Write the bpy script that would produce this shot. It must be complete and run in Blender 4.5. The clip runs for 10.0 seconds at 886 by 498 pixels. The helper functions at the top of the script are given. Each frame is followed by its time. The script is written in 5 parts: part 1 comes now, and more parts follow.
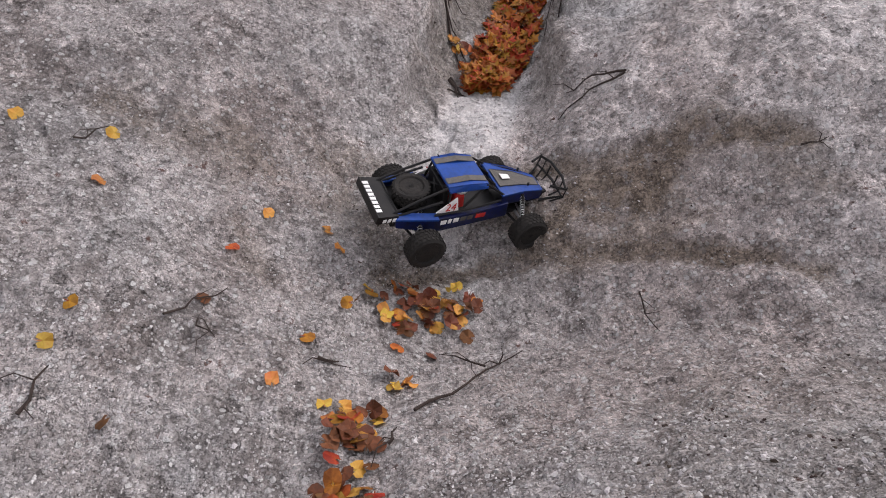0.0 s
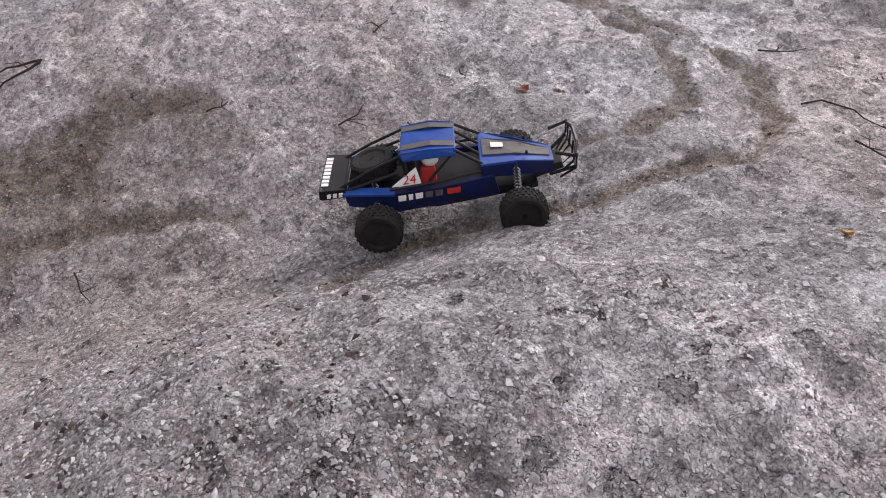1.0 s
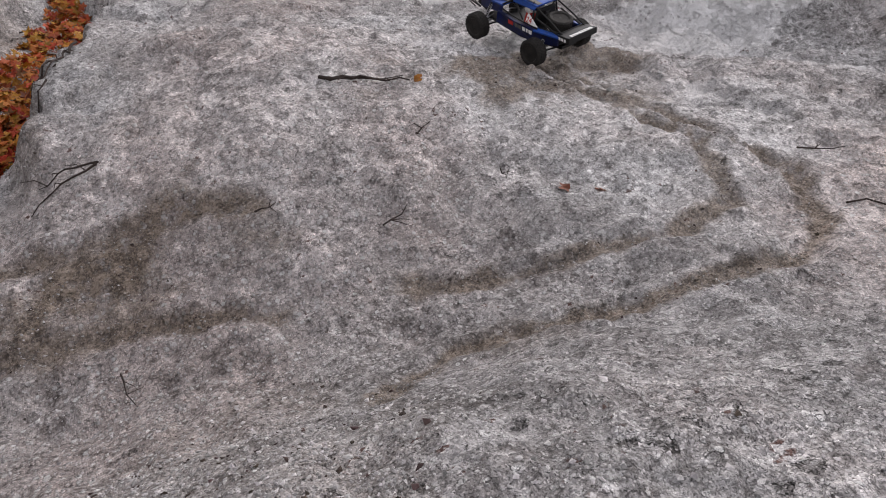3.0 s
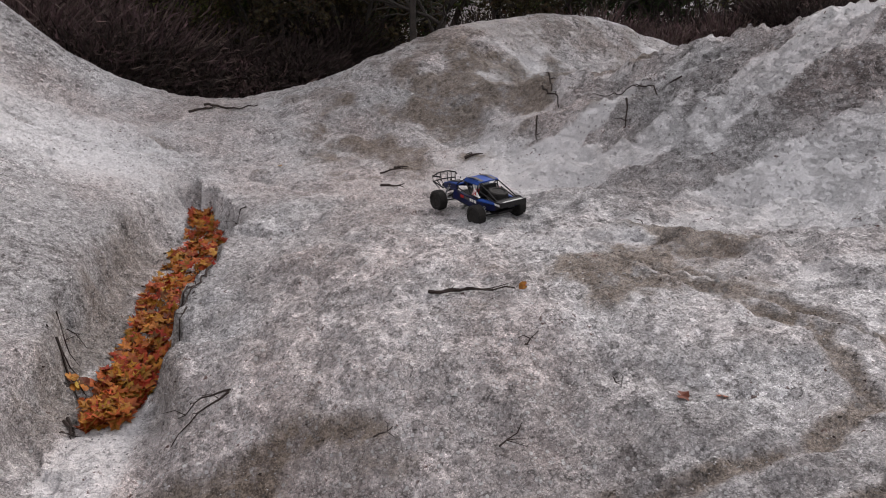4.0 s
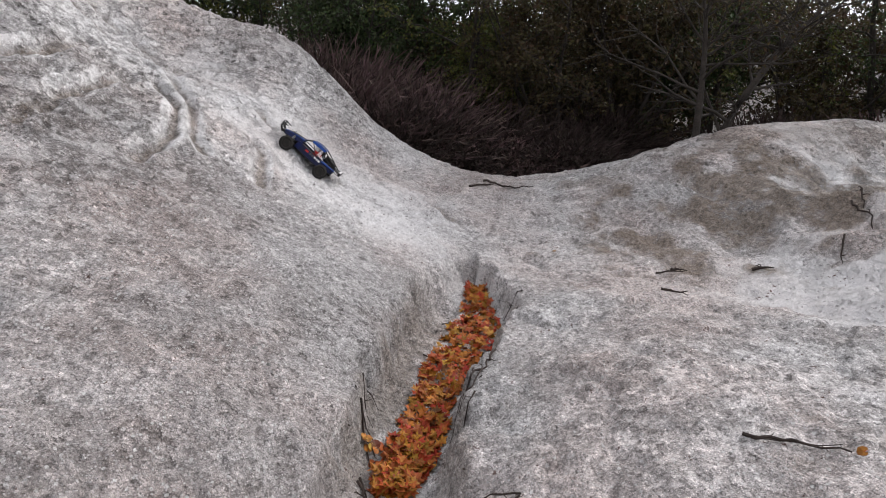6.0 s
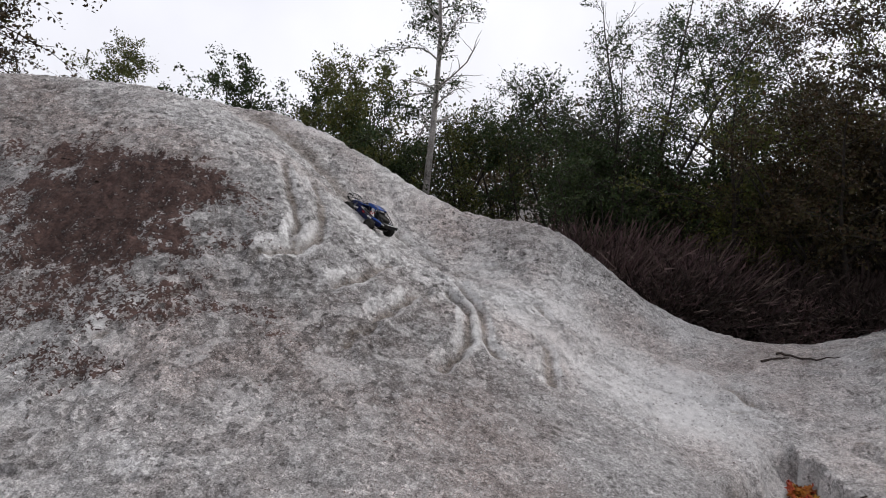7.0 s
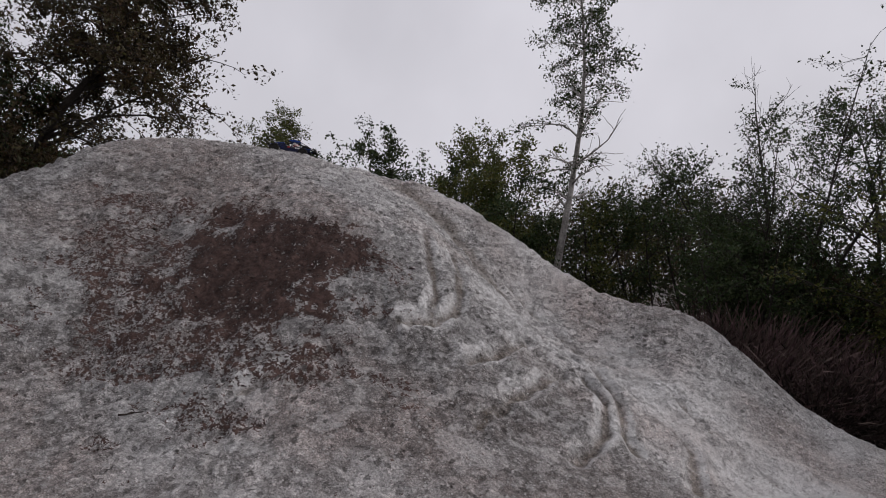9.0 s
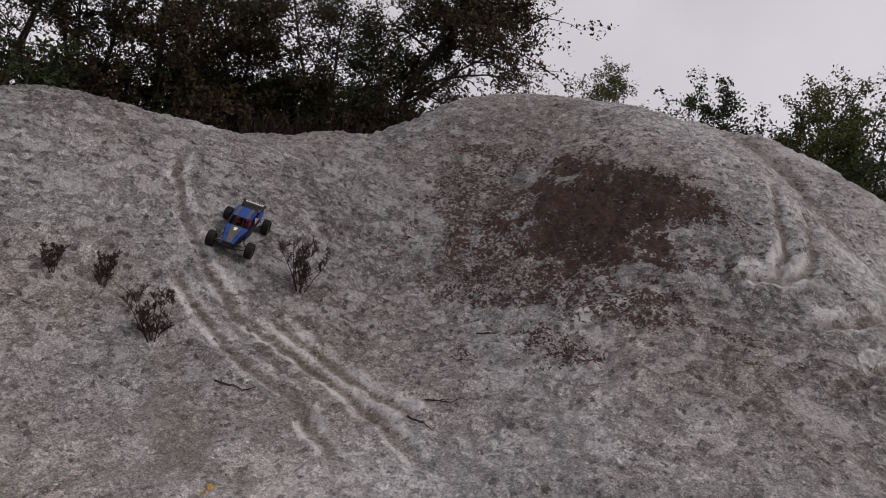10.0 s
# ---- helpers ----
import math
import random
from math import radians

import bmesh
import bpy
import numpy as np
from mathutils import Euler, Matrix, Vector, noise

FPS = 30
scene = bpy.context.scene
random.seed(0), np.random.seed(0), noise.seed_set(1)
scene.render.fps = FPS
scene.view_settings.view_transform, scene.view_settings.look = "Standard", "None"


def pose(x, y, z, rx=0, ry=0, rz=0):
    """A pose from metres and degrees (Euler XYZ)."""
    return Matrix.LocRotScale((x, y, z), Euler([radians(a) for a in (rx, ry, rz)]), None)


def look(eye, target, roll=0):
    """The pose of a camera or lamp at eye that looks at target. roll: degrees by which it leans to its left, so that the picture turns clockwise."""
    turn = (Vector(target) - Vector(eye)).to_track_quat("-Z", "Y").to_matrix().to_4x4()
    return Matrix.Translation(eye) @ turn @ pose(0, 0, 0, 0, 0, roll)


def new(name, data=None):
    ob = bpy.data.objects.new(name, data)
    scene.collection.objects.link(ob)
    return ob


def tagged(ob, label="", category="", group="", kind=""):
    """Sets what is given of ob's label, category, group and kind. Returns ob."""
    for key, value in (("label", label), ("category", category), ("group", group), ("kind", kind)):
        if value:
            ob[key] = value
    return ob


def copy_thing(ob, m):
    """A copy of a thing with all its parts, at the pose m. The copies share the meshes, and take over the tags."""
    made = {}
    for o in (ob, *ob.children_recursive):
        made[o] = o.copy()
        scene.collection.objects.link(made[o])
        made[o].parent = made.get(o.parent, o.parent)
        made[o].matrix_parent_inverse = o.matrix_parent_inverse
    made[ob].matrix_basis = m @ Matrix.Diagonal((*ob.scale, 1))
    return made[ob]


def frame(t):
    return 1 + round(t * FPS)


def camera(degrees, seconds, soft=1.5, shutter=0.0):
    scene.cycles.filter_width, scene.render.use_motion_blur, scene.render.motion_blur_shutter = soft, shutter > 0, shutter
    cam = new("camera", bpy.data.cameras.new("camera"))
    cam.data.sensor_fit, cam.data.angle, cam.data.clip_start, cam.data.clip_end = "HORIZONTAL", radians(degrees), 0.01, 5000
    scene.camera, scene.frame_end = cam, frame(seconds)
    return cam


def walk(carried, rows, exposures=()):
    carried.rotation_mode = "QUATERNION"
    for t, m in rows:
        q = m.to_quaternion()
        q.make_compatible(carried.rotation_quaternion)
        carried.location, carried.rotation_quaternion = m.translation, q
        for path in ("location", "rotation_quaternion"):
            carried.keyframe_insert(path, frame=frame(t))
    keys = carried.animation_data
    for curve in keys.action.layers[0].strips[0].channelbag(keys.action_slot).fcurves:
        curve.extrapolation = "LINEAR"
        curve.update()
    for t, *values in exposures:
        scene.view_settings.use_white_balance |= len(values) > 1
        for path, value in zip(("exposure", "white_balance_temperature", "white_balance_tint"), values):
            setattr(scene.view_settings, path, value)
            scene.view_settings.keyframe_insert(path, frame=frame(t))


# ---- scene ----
# ---- camera ----
cam = camera(65.7, 10.0, soft=1.0)
# seconds, eye, yaw, pitch, roll
ROWS = [
    (0.0, 0.000, 0.000, 1.500, 0.01, -43.00, 0.01),
    (0.5, 0.193, -0.123, 1.537, -13.39, -45.10, 0.07),
    (0.6, 0.251, -0.153, 1.526, -14.20, -44.11, 0.54),
    (1.0, 0.391, -0.279, 1.493, -40.04, -37.15, 13.86),
    (1.5, 0.422, -0.272, 1.502, -57.72, -34.21, 16.09),
    (2.0, 0.417, -0.256, 1.503, -54.80, -32.95, 17.80),
    (2.5, 0.388, -0.225, 1.516, -44.26, -31.78, 15.57),
    (3.0, 0.358, -0.212, 1.533, -36.05, -31.46, 11.73),
    (3.2, 0.368, -0.176, 1.595, -32.95, -28.95, 8.99),
    (4.3, 0.329, -0.143, 1.732, -22.67, -19.47, 2.40),
    (4.5, 0.313, -0.129, 1.744, -21.22, -19.91, 1.98),
    (5.0, 0.247, -0.106, 1.760, -14.90, -16.67, 2.51),
    (5.2, 0.222, -0.099, 1.757, -13.85, -16.36, 4.15),
    (6.3, -0.038, 0.020, 1.854, 1.83, -14.74, 3.59),
    (6.5, -0.105, 0.022, 1.901, 7.50, -10.99, 0.83),
    (6.7, -0.151, 0.016, 1.972, 12.65, -7.39, -2.25),
    (7.0, -0.220, -0.018, 2.032, 15.81, -3.19, -2.04),
    (7.5, -0.282, 0.008, 2.052, 16.21, 0.82, -0.51),
    (8.0, -0.304, 0.030, 2.055, 18.59, 2.99, 1.40),
    (8.5, -0.350, 0.032, 2.066, 23.01, 2.26, 1.81),
    (9.0, -0.363, 0.012, 2.084, 25.94, 2.62, 1.94),
    (9.5, -0.458, -0.078, 2.033, 35.86, 1.73, 2.84),
    (9.7, -0.457, -0.159, 2.019, 42.87, 0.61, 3.92),
    (10.0, -0.429, -0.237, 1.969, 50.90, -2.28, 5.61),
]
# the phone opens up over the dull ground and closes down towards the sky
EXPOSURES = [(0.0, 0.74, 6500, 18), (1.0, 0.88, 6450, 20), (2.0, 0.62, 6450, 19), (3.0, 0.66, 6550, 16), (4.5, 0.73, 6600, 16), (5.0, 0.84, 6600, 15), (6.5, 0.93, 6450, 13), (7.0, 0.46, 6450, 13), (7.5, 0.1, 6450, 14), (8.5, -0.15, 6450, 15), (10.0, -0.18, 6700, 18)]
walk(cam, [(t, pose(x, y, z, 90 + pitch, 0, yaw) @ pose(0, 0, 0, 0, 0, roll)) for t, x, y, z, yaw, pitch, roll in ROWS], EXPOSURES)

# ---- light: an overcast autumn sky ----
world = bpy.data.worlds.new("overcast_sky")
scene.world = world
world.use_nodes = True
wn, wl = world.node_tree.nodes, world.node_tree.links
sky = wn.new("ShaderNodeTexSky")
sky.sky_type, sky.sun_disc = "NISHITA", False
sky.sun_elevation, sky.sun_rotation = radians(36), radians(56)
sky.dust_density, sky.air_density = 3.0, 1.0
grey = wn.new("ShaderNodeHueSaturation")
grey.inputs["Saturation"].default_value = 0.10
cloud = wn.new("ShaderNodeTexNoise")
cloud.inputs["Scale"].default_value, cloud.inputs["Detail"].default_value = 2.2, 5
cramp = wn.new("ShaderNodeMapRange")
cramp.inputs["From Min"].default_value, cramp.inputs["From Max"].default_value = 0.3, 0.7
cramp.inputs["To Min"].default_value, cramp.inputs["To Max"].default_value = 0.86, 1.1
even = wn.new("ShaderNodeMix")
even.data_type = "RGBA"
even.inputs[0].default_value = 0.75
even.inputs[7].default_value = (7.0, 7.15, 7.6, 1)
mult = wn.new("ShaderNodeMix")
mult.data_type, mult.blend_type = "RGBA", "MULTIPLY"
mult.inputs[0].default_value = 1.0
wl.new(sky.outputs[0], grey.inputs["Color"])
wl.new(grey.outputs[0], even.inputs[6])
wl.new(cloud.outputs[0], cramp.inputs["Value"])
wl.new(even.outputs[2], mult.inputs[6])
wl.new(cramp.outputs[0], mult.inputs[7])
wl.new(mult.outputs[2], wn["Background"].inputs["Color"])
wn["Background"].inputs["Strength"].default_value = 0.112
sun = new("sun", bpy.data.lights.new("sun", "SUN"))
sun.data.energy, sun.data.angle, sun.data.color = 1.35, radians(24), (1.0, 0.97, 0.93)
sun.matrix_world = look((7.5, 5, 6.5), (0, 0, 0))

# ---- materials ----
def material(name, color, rough=0.8, metal=0.0, color2=None, scale=20.0, bump=0.0, bump_scale=80.0, random_tint=0.0, coat=0.0, through_light=0.0):
    """A surface with two colours mixed by noise at two scales, fine relief and a tint that differs from thing to thing."""
    mat = bpy.data.materials.new(name)
    mat.use_nodes = True
    n, l = mat.node_tree.nodes, mat.node_tree.links
    bsdf = n["Principled BSDF"]
    bsdf.inputs["Roughness"].default_value, bsdf.inputs["Metallic"].default_value = rough, metal
    bsdf.inputs["Coat Weight"].default_value = coat
    bsdf.inputs["Specular IOR Level"].default_value = 0.5 if metal else 0.22
    coord = n.new("ShaderNodeTexCoord")
    big, small = n.new("ShaderNodeTexNoise"), n.new("ShaderNodeTexNoise")
    big.inputs["Scale"].default_value, big.inputs["Detail"].default_value = scale, 6
    small.inputs["Scale"].default_value, small.inputs["Detail"].default_value = scale * 6.3, 3
    for t in (big, small):
        l.new(coord.outputs["Object"], t.inputs["Vector"])
    add = n.new("ShaderNodeMath")
    add.operation = "MULTIPLY_ADD"
    add.inputs[1].default_value = 0.45
    half = n.new("ShaderNodeMath")
    half.operation = "MULTIPLY"
    half.inputs[1].default_value = 0.55
    l.new(big.outputs[0], half.inputs[0])
    l.new(small.outputs[0], add.inputs[0])
    l.new(half.outputs[0], add.inputs[2])
    ramp = n.new("ShaderNodeMapRange")
    ramp.inputs["From Min"].default_value, ramp.inputs["From Max"].default_value = 0.35, 0.65
    l.new(add.outputs[0], ramp.inputs["Value"])
    mix = n.new("ShaderNodeMix")
    mix.data_type = "RGBA"
    mix.inputs[6].default_value = (*color, 1)
    mix.inputs[7].default_value = (*(color2 or [c * 0.7 for c in color]), 1)
    l.new(ramp.outputs[0], mix.inputs[0])
    out = mix.outputs[2]
    if random_tint:
        geo, info, hsv, both = n.new("ShaderNodeNewGeometry"), n.new("ShaderNodeObjectInfo"), n.new("ShaderNodeHueSaturation"), n.new("ShaderNodeMath")
        both.operation = "ADD"
        l.new(geo.outputs["Random Per Island"], both.inputs[0])
        l.new(info.outputs["Random"], both.inputs[1])
        frac = n.new("ShaderNodeMath")
        frac.operation = "FRACT"
        l.new(both.outputs[0], frac.inputs[0])
        hue, val = n.new("ShaderNodeMapRange"), n.new("ShaderNodeMapRange")
        hue.inputs["To Min"].default_value, hue.inputs["To Max"].default_value = 0.5 - 0.06 * random_tint, 0.5 + 0.06 * random_tint
        val.inputs["To Min"].default_value, val.inputs["To Max"].default_value = 1 - 0.6 * random_tint, 1 + 0.5 * random_tint
        l.new(frac.outputs[0], hue.inputs["Value"])
        white = n.new("ShaderNodeTexWhiteNoise")
        white.noise_dimensions = "1D"
        l.new(frac.outputs[0], white.inputs["W"])
        l.new(white.outputs["Value"], val.inputs["Value"])
        l.new(hue.outputs[0], hsv.inputs["Hue"])
        l.new(val.outputs[0], hsv.inputs["Value"])
        l.new(out, hsv.inputs["Color"])
        out = hsv.outputs[0]
    l.new(out, bsdf.inputs["Base Color"])
    if through_light:
        trans, add_s = n.new("ShaderNodeBsdfTranslucent"), n.new("ShaderNodeMixShader")
        add_s.inputs[0].default_value = through_light
        l.new(out, trans.inputs["Color"])
        l.new(bsdf.outputs[0], add_s.inputs[1])
        l.new(trans.outputs[0], add_s.inputs[2])
        l.new(add_s.outputs[0], n["Material Output"].inputs["Surface"])
    if bump:
        noise_b, bm_node = n.new("ShaderNodeTexNoise"), n.new("ShaderNodeBump")
        noise_b.inputs["Scale"].default_value, noise_b.inputs["Detail"].default_value = bump_scale, 4
        bm_node.inputs["Distance"].default_value, bm_node.inputs["Strength"].default_value = bump, 1.0
        l.new(coord.outputs["Object"], noise_b.inputs["Vector"])
        l.new(noise_b.outputs[0], bm_node.inputs["Height"])
        l.new(bm_node.outputs[0], bsdf.inputs["Normal"])
    return mat


def ground_material():
    """Pale china-clay grit: light grains over grey silt, with moist brown and dark soil where the ground is marked so.
    Shade is put into the colour between grains, in hollows and on the marked banks.
    """
    mat = bpy.data.materials.new("clay_grit")
    mat.use_nodes = True
    n, l = mat.node_tree.nodes, mat.node_tree.links
    bsdf = n["Principled BSDF"]
    bsdf.inputs["Roughness"].default_value = 0.95
    bsdf.inputs["Specular IOR Level"].default_value = 0.2
    coord = n.new("ShaderNodeTexCoord")

    def tex(scale, detail=4, rough=0.6):
        t = n.new("ShaderNodeTexNoise")
        t.inputs["Scale"].default_value, t.inputs["Detail"].default_value, t.inputs["Roughness"].default_value = scale, detail, rough
        l.new(coord.outputs["Object"], t.inputs["Vector"])
        return t.outputs[0]

    def span(v, a, b, c=0.0, d=1.0):
        r = n.new("ShaderNodeMapRange")
        for k, x in zip(("From Min", "From Max", "To Min", "To Max"), (a, b, c, d)):
            r.inputs[k].default_value = x
        l.new(v, r.inputs["Value"])
        return r.outputs[0]

    def math(op, a, b):
        m = n.new("ShaderNodeMath")
        m.operation = op
        for s, v in zip(m.inputs, (a, b)):
            if isinstance(v, float):
                s.default_value = v
            else:
                l.new(v, s)
        return m.outputs[0]

    def mix(f, a, b):
        m = n.new("ShaderNodeMix")
        m.data_type = "RGBA"
        l.new(f, m.inputs[0])
        for s, v in zip((m.inputs[6], m.inputs[7]), (a, b)):
            if isinstance(v, tuple):
                s.default_value = (*v, 1)
            else:
                l.new(v, s)
        return m.outputs[2]

    def marked(name):
        a = n.new("ShaderNodeAttribute")
        a.attribute_name = name
        return a.outputs["Fac"]

    def cells(scale):
        v = n.new("ShaderNodeTexVoronoi")
        v.inputs["Scale"].default_value = scale
        l.new(coord.outputs["Object"], v.inputs["Vector"])
        sep = n.new("ShaderNodeSeparateColor")
        l.new(v.outputs["Color"], sep.inputs[0])
        return sep.outputs[0], v.outputs["Distance"]

    grain, grain_edge = cells(215)
    coarse, coarse_edge = cells(105)
    stones, stone_edge = cells(52)
    fine, mid, wide, broad = tex(140, 2, 0.5), tex(30, 4, 0.6), tex(5.0, 11, 0.66), tex(0.8, 6, 0.6)

    def off(v, k):
        return math("MULTIPLY", math("SUBTRACT", v, 0.5), k)

    # grey silt, with a pale crust that has broken away in places
    silt = mix(span(math("ADD", math("MULTIPLY", mid, 0.6), math("MULTIPLY", fine, 0.4)), 0.36, 0.64), GRIT[0], GRIT[1])
    chalk = mix(span(math("ADD", math("MULTIPLY", mid, 0.6), math("MULTIPLY", fine, 0.4)), 0.36, 0.64), GRIT[2], GRIT[3])
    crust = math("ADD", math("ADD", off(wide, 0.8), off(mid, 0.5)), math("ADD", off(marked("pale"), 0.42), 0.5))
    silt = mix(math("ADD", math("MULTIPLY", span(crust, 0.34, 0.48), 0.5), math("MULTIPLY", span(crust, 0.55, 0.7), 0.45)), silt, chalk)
    warm = n.new("ShaderNodeMix")
    warm.data_type, warm.blend_type = "RGBA", "MULTIPLY"
    l.new(math("MULTIPLY", span(broad, 0.42, 0.62), 0.9), warm.inputs[0])
    l.new(silt, warm.inputs[6])
    warm.inputs[7].default_value = (0.95, 0.84, 0.8, 1)
    silt = warm.outputs[2]
    # grit: small angular stones of many greys lying in it
    small = math("MULTIPLY", span(grain_edge, 0.52, 0.4), span(grain, 0.12, 0.22))
    def shade(v, f):
        m = n.new("ShaderNodeMix")
        m.data_type, m.blend_type, m.clamp_factor, m.clamp_result = "RGBA", "MULTIPLY", True, False
        l.new(f, m.inputs[0])
        l.new(silt, m.inputs[6])
        comb = n.new("ShaderNodeCombineColor")
        for s in comb.inputs:
            l.new(v, s)
        l.new(comb.outputs[0], m.inputs[7])
        return m.outputs[2]

    # each grain is a little darker or lighter than the silt that it lies in
    silt = shade(span(math("POWER", grain, 1.4), 0.0, 0.9, 0.42, 1.65), math("MULTIPLY", small, 0.9))
    lumpy, lumpy_edge = cells(70)
    silt = shade(span(lumpy, 0.0, 1.0, 0.74, 1.26), span(lumpy_edge, 0.55, 0.4))
    # between the grains the colour is darkened to stand for their shade
    gap_shade = math("MULTIPLY", span(coarse_edge, 0.5, 0.75), span(coarse, 0.3, 0.7))
    silt = mix(math("MULTIPLY", gap_shade, 0.65), silt, (0.045, 0.04, 0.038))
    big = math("MULTIPLY", span(coarse_edge, 0.4, 0.32), span(coarse, 0.45, 0.55))
    silt = mix(math("MULTIPLY", big, 0.75), silt, mix(span(coarse, 0.6, 1.0), (0.24, 0.225, 0.22), (0.56, 0.545, 0.53)))
    stone = math("MULTIPLY", span(stones, 0.78, 0.82), span(stone_edge, 0.36, 0.3))
    silt = mix(math("MULTIPLY", stone, 0.85), silt, (0.54, 0.53, 0.515))
    # runnels and thin broken layers on the steep faces, and clods with hollows beside them; shade in the cracks and
    # hollows is put into the colour
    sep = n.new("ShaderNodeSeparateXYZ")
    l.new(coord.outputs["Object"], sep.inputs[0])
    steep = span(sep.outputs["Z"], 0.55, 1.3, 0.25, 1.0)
    squash = n.new("ShaderNodeVectorMath")
    squash.operation = "MULTIPLY"
    squash.inputs[1].default_value = (4.0, 4.0, 8.0)
    l.new(coord.outputs["Object"], squash.inputs[0])
    layer = n.new("ShaderNodeTexNoise")
    layer.inputs["Scale"].default_value, layer.inputs["Detail"].default_value, layer.inputs["Roughness"].default_value = 1.0, 9, 0.64
    l.new(squash.outputs[0], layer.inputs["Vector"])
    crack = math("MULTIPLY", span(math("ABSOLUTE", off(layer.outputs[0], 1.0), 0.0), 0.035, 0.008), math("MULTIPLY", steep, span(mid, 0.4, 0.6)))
    ledge = math("MULTIPLY", span(layer.outputs[0], 0.5, 0.56), steep)
    silt = mix(math("MULTIPLY", ledge, 0.22), silt, GRIT[3])
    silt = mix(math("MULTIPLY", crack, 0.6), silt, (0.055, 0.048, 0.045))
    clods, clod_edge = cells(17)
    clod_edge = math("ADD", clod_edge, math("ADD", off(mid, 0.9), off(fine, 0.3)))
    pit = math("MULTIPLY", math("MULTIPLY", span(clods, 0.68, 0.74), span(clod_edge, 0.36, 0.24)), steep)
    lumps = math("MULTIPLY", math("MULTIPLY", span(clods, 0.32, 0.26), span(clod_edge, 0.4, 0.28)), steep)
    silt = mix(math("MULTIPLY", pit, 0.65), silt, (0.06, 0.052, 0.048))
    silt = mix(math("MULTIPLY", lumps, 0.25), silt, GRIT[3])
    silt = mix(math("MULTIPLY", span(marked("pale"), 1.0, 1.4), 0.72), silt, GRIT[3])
    # crumbs of soil, also standing for clod shade in the colour, and pale chips too large to belong to the grit
    chips, chip_edge = cells(36)
    chip_edge = math("ADD", chip_edge, math("ADD", off(fine, 0.5), off(mid, 0.4)))
    crumb_shade = math("MULTIPLY", span(chips, 0.76, 0.8), span(chip_edge, 0.34, 0.26))
    chip = math("MULTIPLY", span(chips, 0.2, 0.16), span(chip_edge, 0.3, 0.22))
    silt = mix(math("MULTIPLY", crumb_shade, 0.42), silt, (0.07, 0.06, 0.054))
    silt = mix(math("MULTIPLY", chip, 0.45), silt, (0.68, 0.665, 0.65))
    damp_shade = math("MULTIPLY", marked("damp_shade"), span(math("ADD", math("MULTIPLY", wide, 1.5), math("MULTIPLY", mid, 0.5)), 0.72, 0.95))
    silt = mix(damp_shade, silt, mix(span(math("ADD", math("MULTIPLY", grain, 0.3), math("MULTIPLY", mid, 0.7)), 0.36, 0.62), (0.062, 0.044, 0.031), (0.255, 0.2, 0.15)))
    dark = span(math("ADD", marked("dark"), math("ADD", off(wide, 1.2), math("ADD", off(mid, 1.9), off(coarse, 0.35)))), 0.4, 0.56)
    silt = mix(dark, silt, mix(span(math("ADD", math("MULTIPLY", wide, 0.45), math("MULTIPLY", mid, 0.55)), 0.38, 0.62), (0.026, 0.0165, 0.0145), (0.125, 0.077, 0.066)))
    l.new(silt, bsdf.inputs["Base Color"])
    bump, bump2 = n.new("ShaderNodeBump"), n.new("ShaderNodeBump")
    bump.inputs["Distance"].default_value, bump2.inputs["Distance"].default_value = 0.009, 0.026
    bump.inputs["Strength"].default_value = bump2.inputs["Strength"].default_value = 0.9
    l.new(math("ADD", math("ADD", small, math("MULTIPLY", big, 1.5)), math("ADD", math("MULTIPLY", stone, 2.0), math("MULTIPLY", fine, 0.4))), bump.inputs["Height"])
    l.new(math("ADD", math("MULTIPLY", span(crust, 0.36, 0.66), 0.55), math("ADD", math("MULTIPLY", mid, 0.8), math("SUBTRACT", math("ADD", math("MULTIPLY", ledge, 0.4), math("MULTIPLY", lumps, 0.9)), math("ADD", crack, pit)))), bump2.inputs["Height"])
    l.new(bump2.outputs[0], bump.inputs["Normal"])
    l.new(bump.outputs[0], bsdf.inputs["Normal"])
    return mat


# dark silt, grey silt, pale grit, white dust
GRIT = [(0.10, 0.092, 0.088), (0.27, 0.254, 0.246), (0.37, 0.357, 0.348), (0.70, 0.69, 0.68)]
CLAY = ground_material()
CLOD = material("soil_clod", (0.07, 0.05, 0.043), 0.95, color2=(0.03, 0.02, 0.017), scale=40, random_tint=0.8)
PEBBLE = material("pale_pebble", (0.42, 0.405, 0.395), 0.9, color2=(0.24, 0.228, 0.22), scale=60, random_tint=0.9)
LEAF_FALLEN = material("fallen_leaf", (0.41, 0.13, 0.02), 0.6, color2=(0.19, 0.05, 0.011), scale=30, random_tint=0.6, through_light=0.15)
LEAF_YELLOW = material("yellow_leaf", (0.5, 0.3, 0.06), 0.6, color2=(0.4, 0.17, 0.03), scale=30, random_tint=0.5, through_light=0.15)
LEAF_RUSSET = material("russet_leaf", (0.15, 0.05, 0.018), 0.65, color2=(0.07, 0.028, 0.013), scale=30, random_tint=0.3)
TWIG = material("twig_bark", (0.05, 0.036, 0.03), 0.9, color2=(0.02, 0.015, 0.013), scale=40, bump=0.002)
BARK_DARK = material("dark_bark", (0.045, 0.038, 0.032), 0.95, color2=(0.02, 0.017, 0.015), scale=9, bump=0.01, bump_scale=30)
BARK_BIRCH = material("birch_bark", (0.42, 0.4, 0.37), 0.8, color2=(0.09, 0.08, 0.075), scale=7, bump=0.006, bump_scale=25)
FOLIAGE = material("green_foliage", (0.04, 0.06, 0.018), 0.6, color2=(0.022, 0.034, 0.012), scale=3, random_tint=0.6, through_light=0.2)
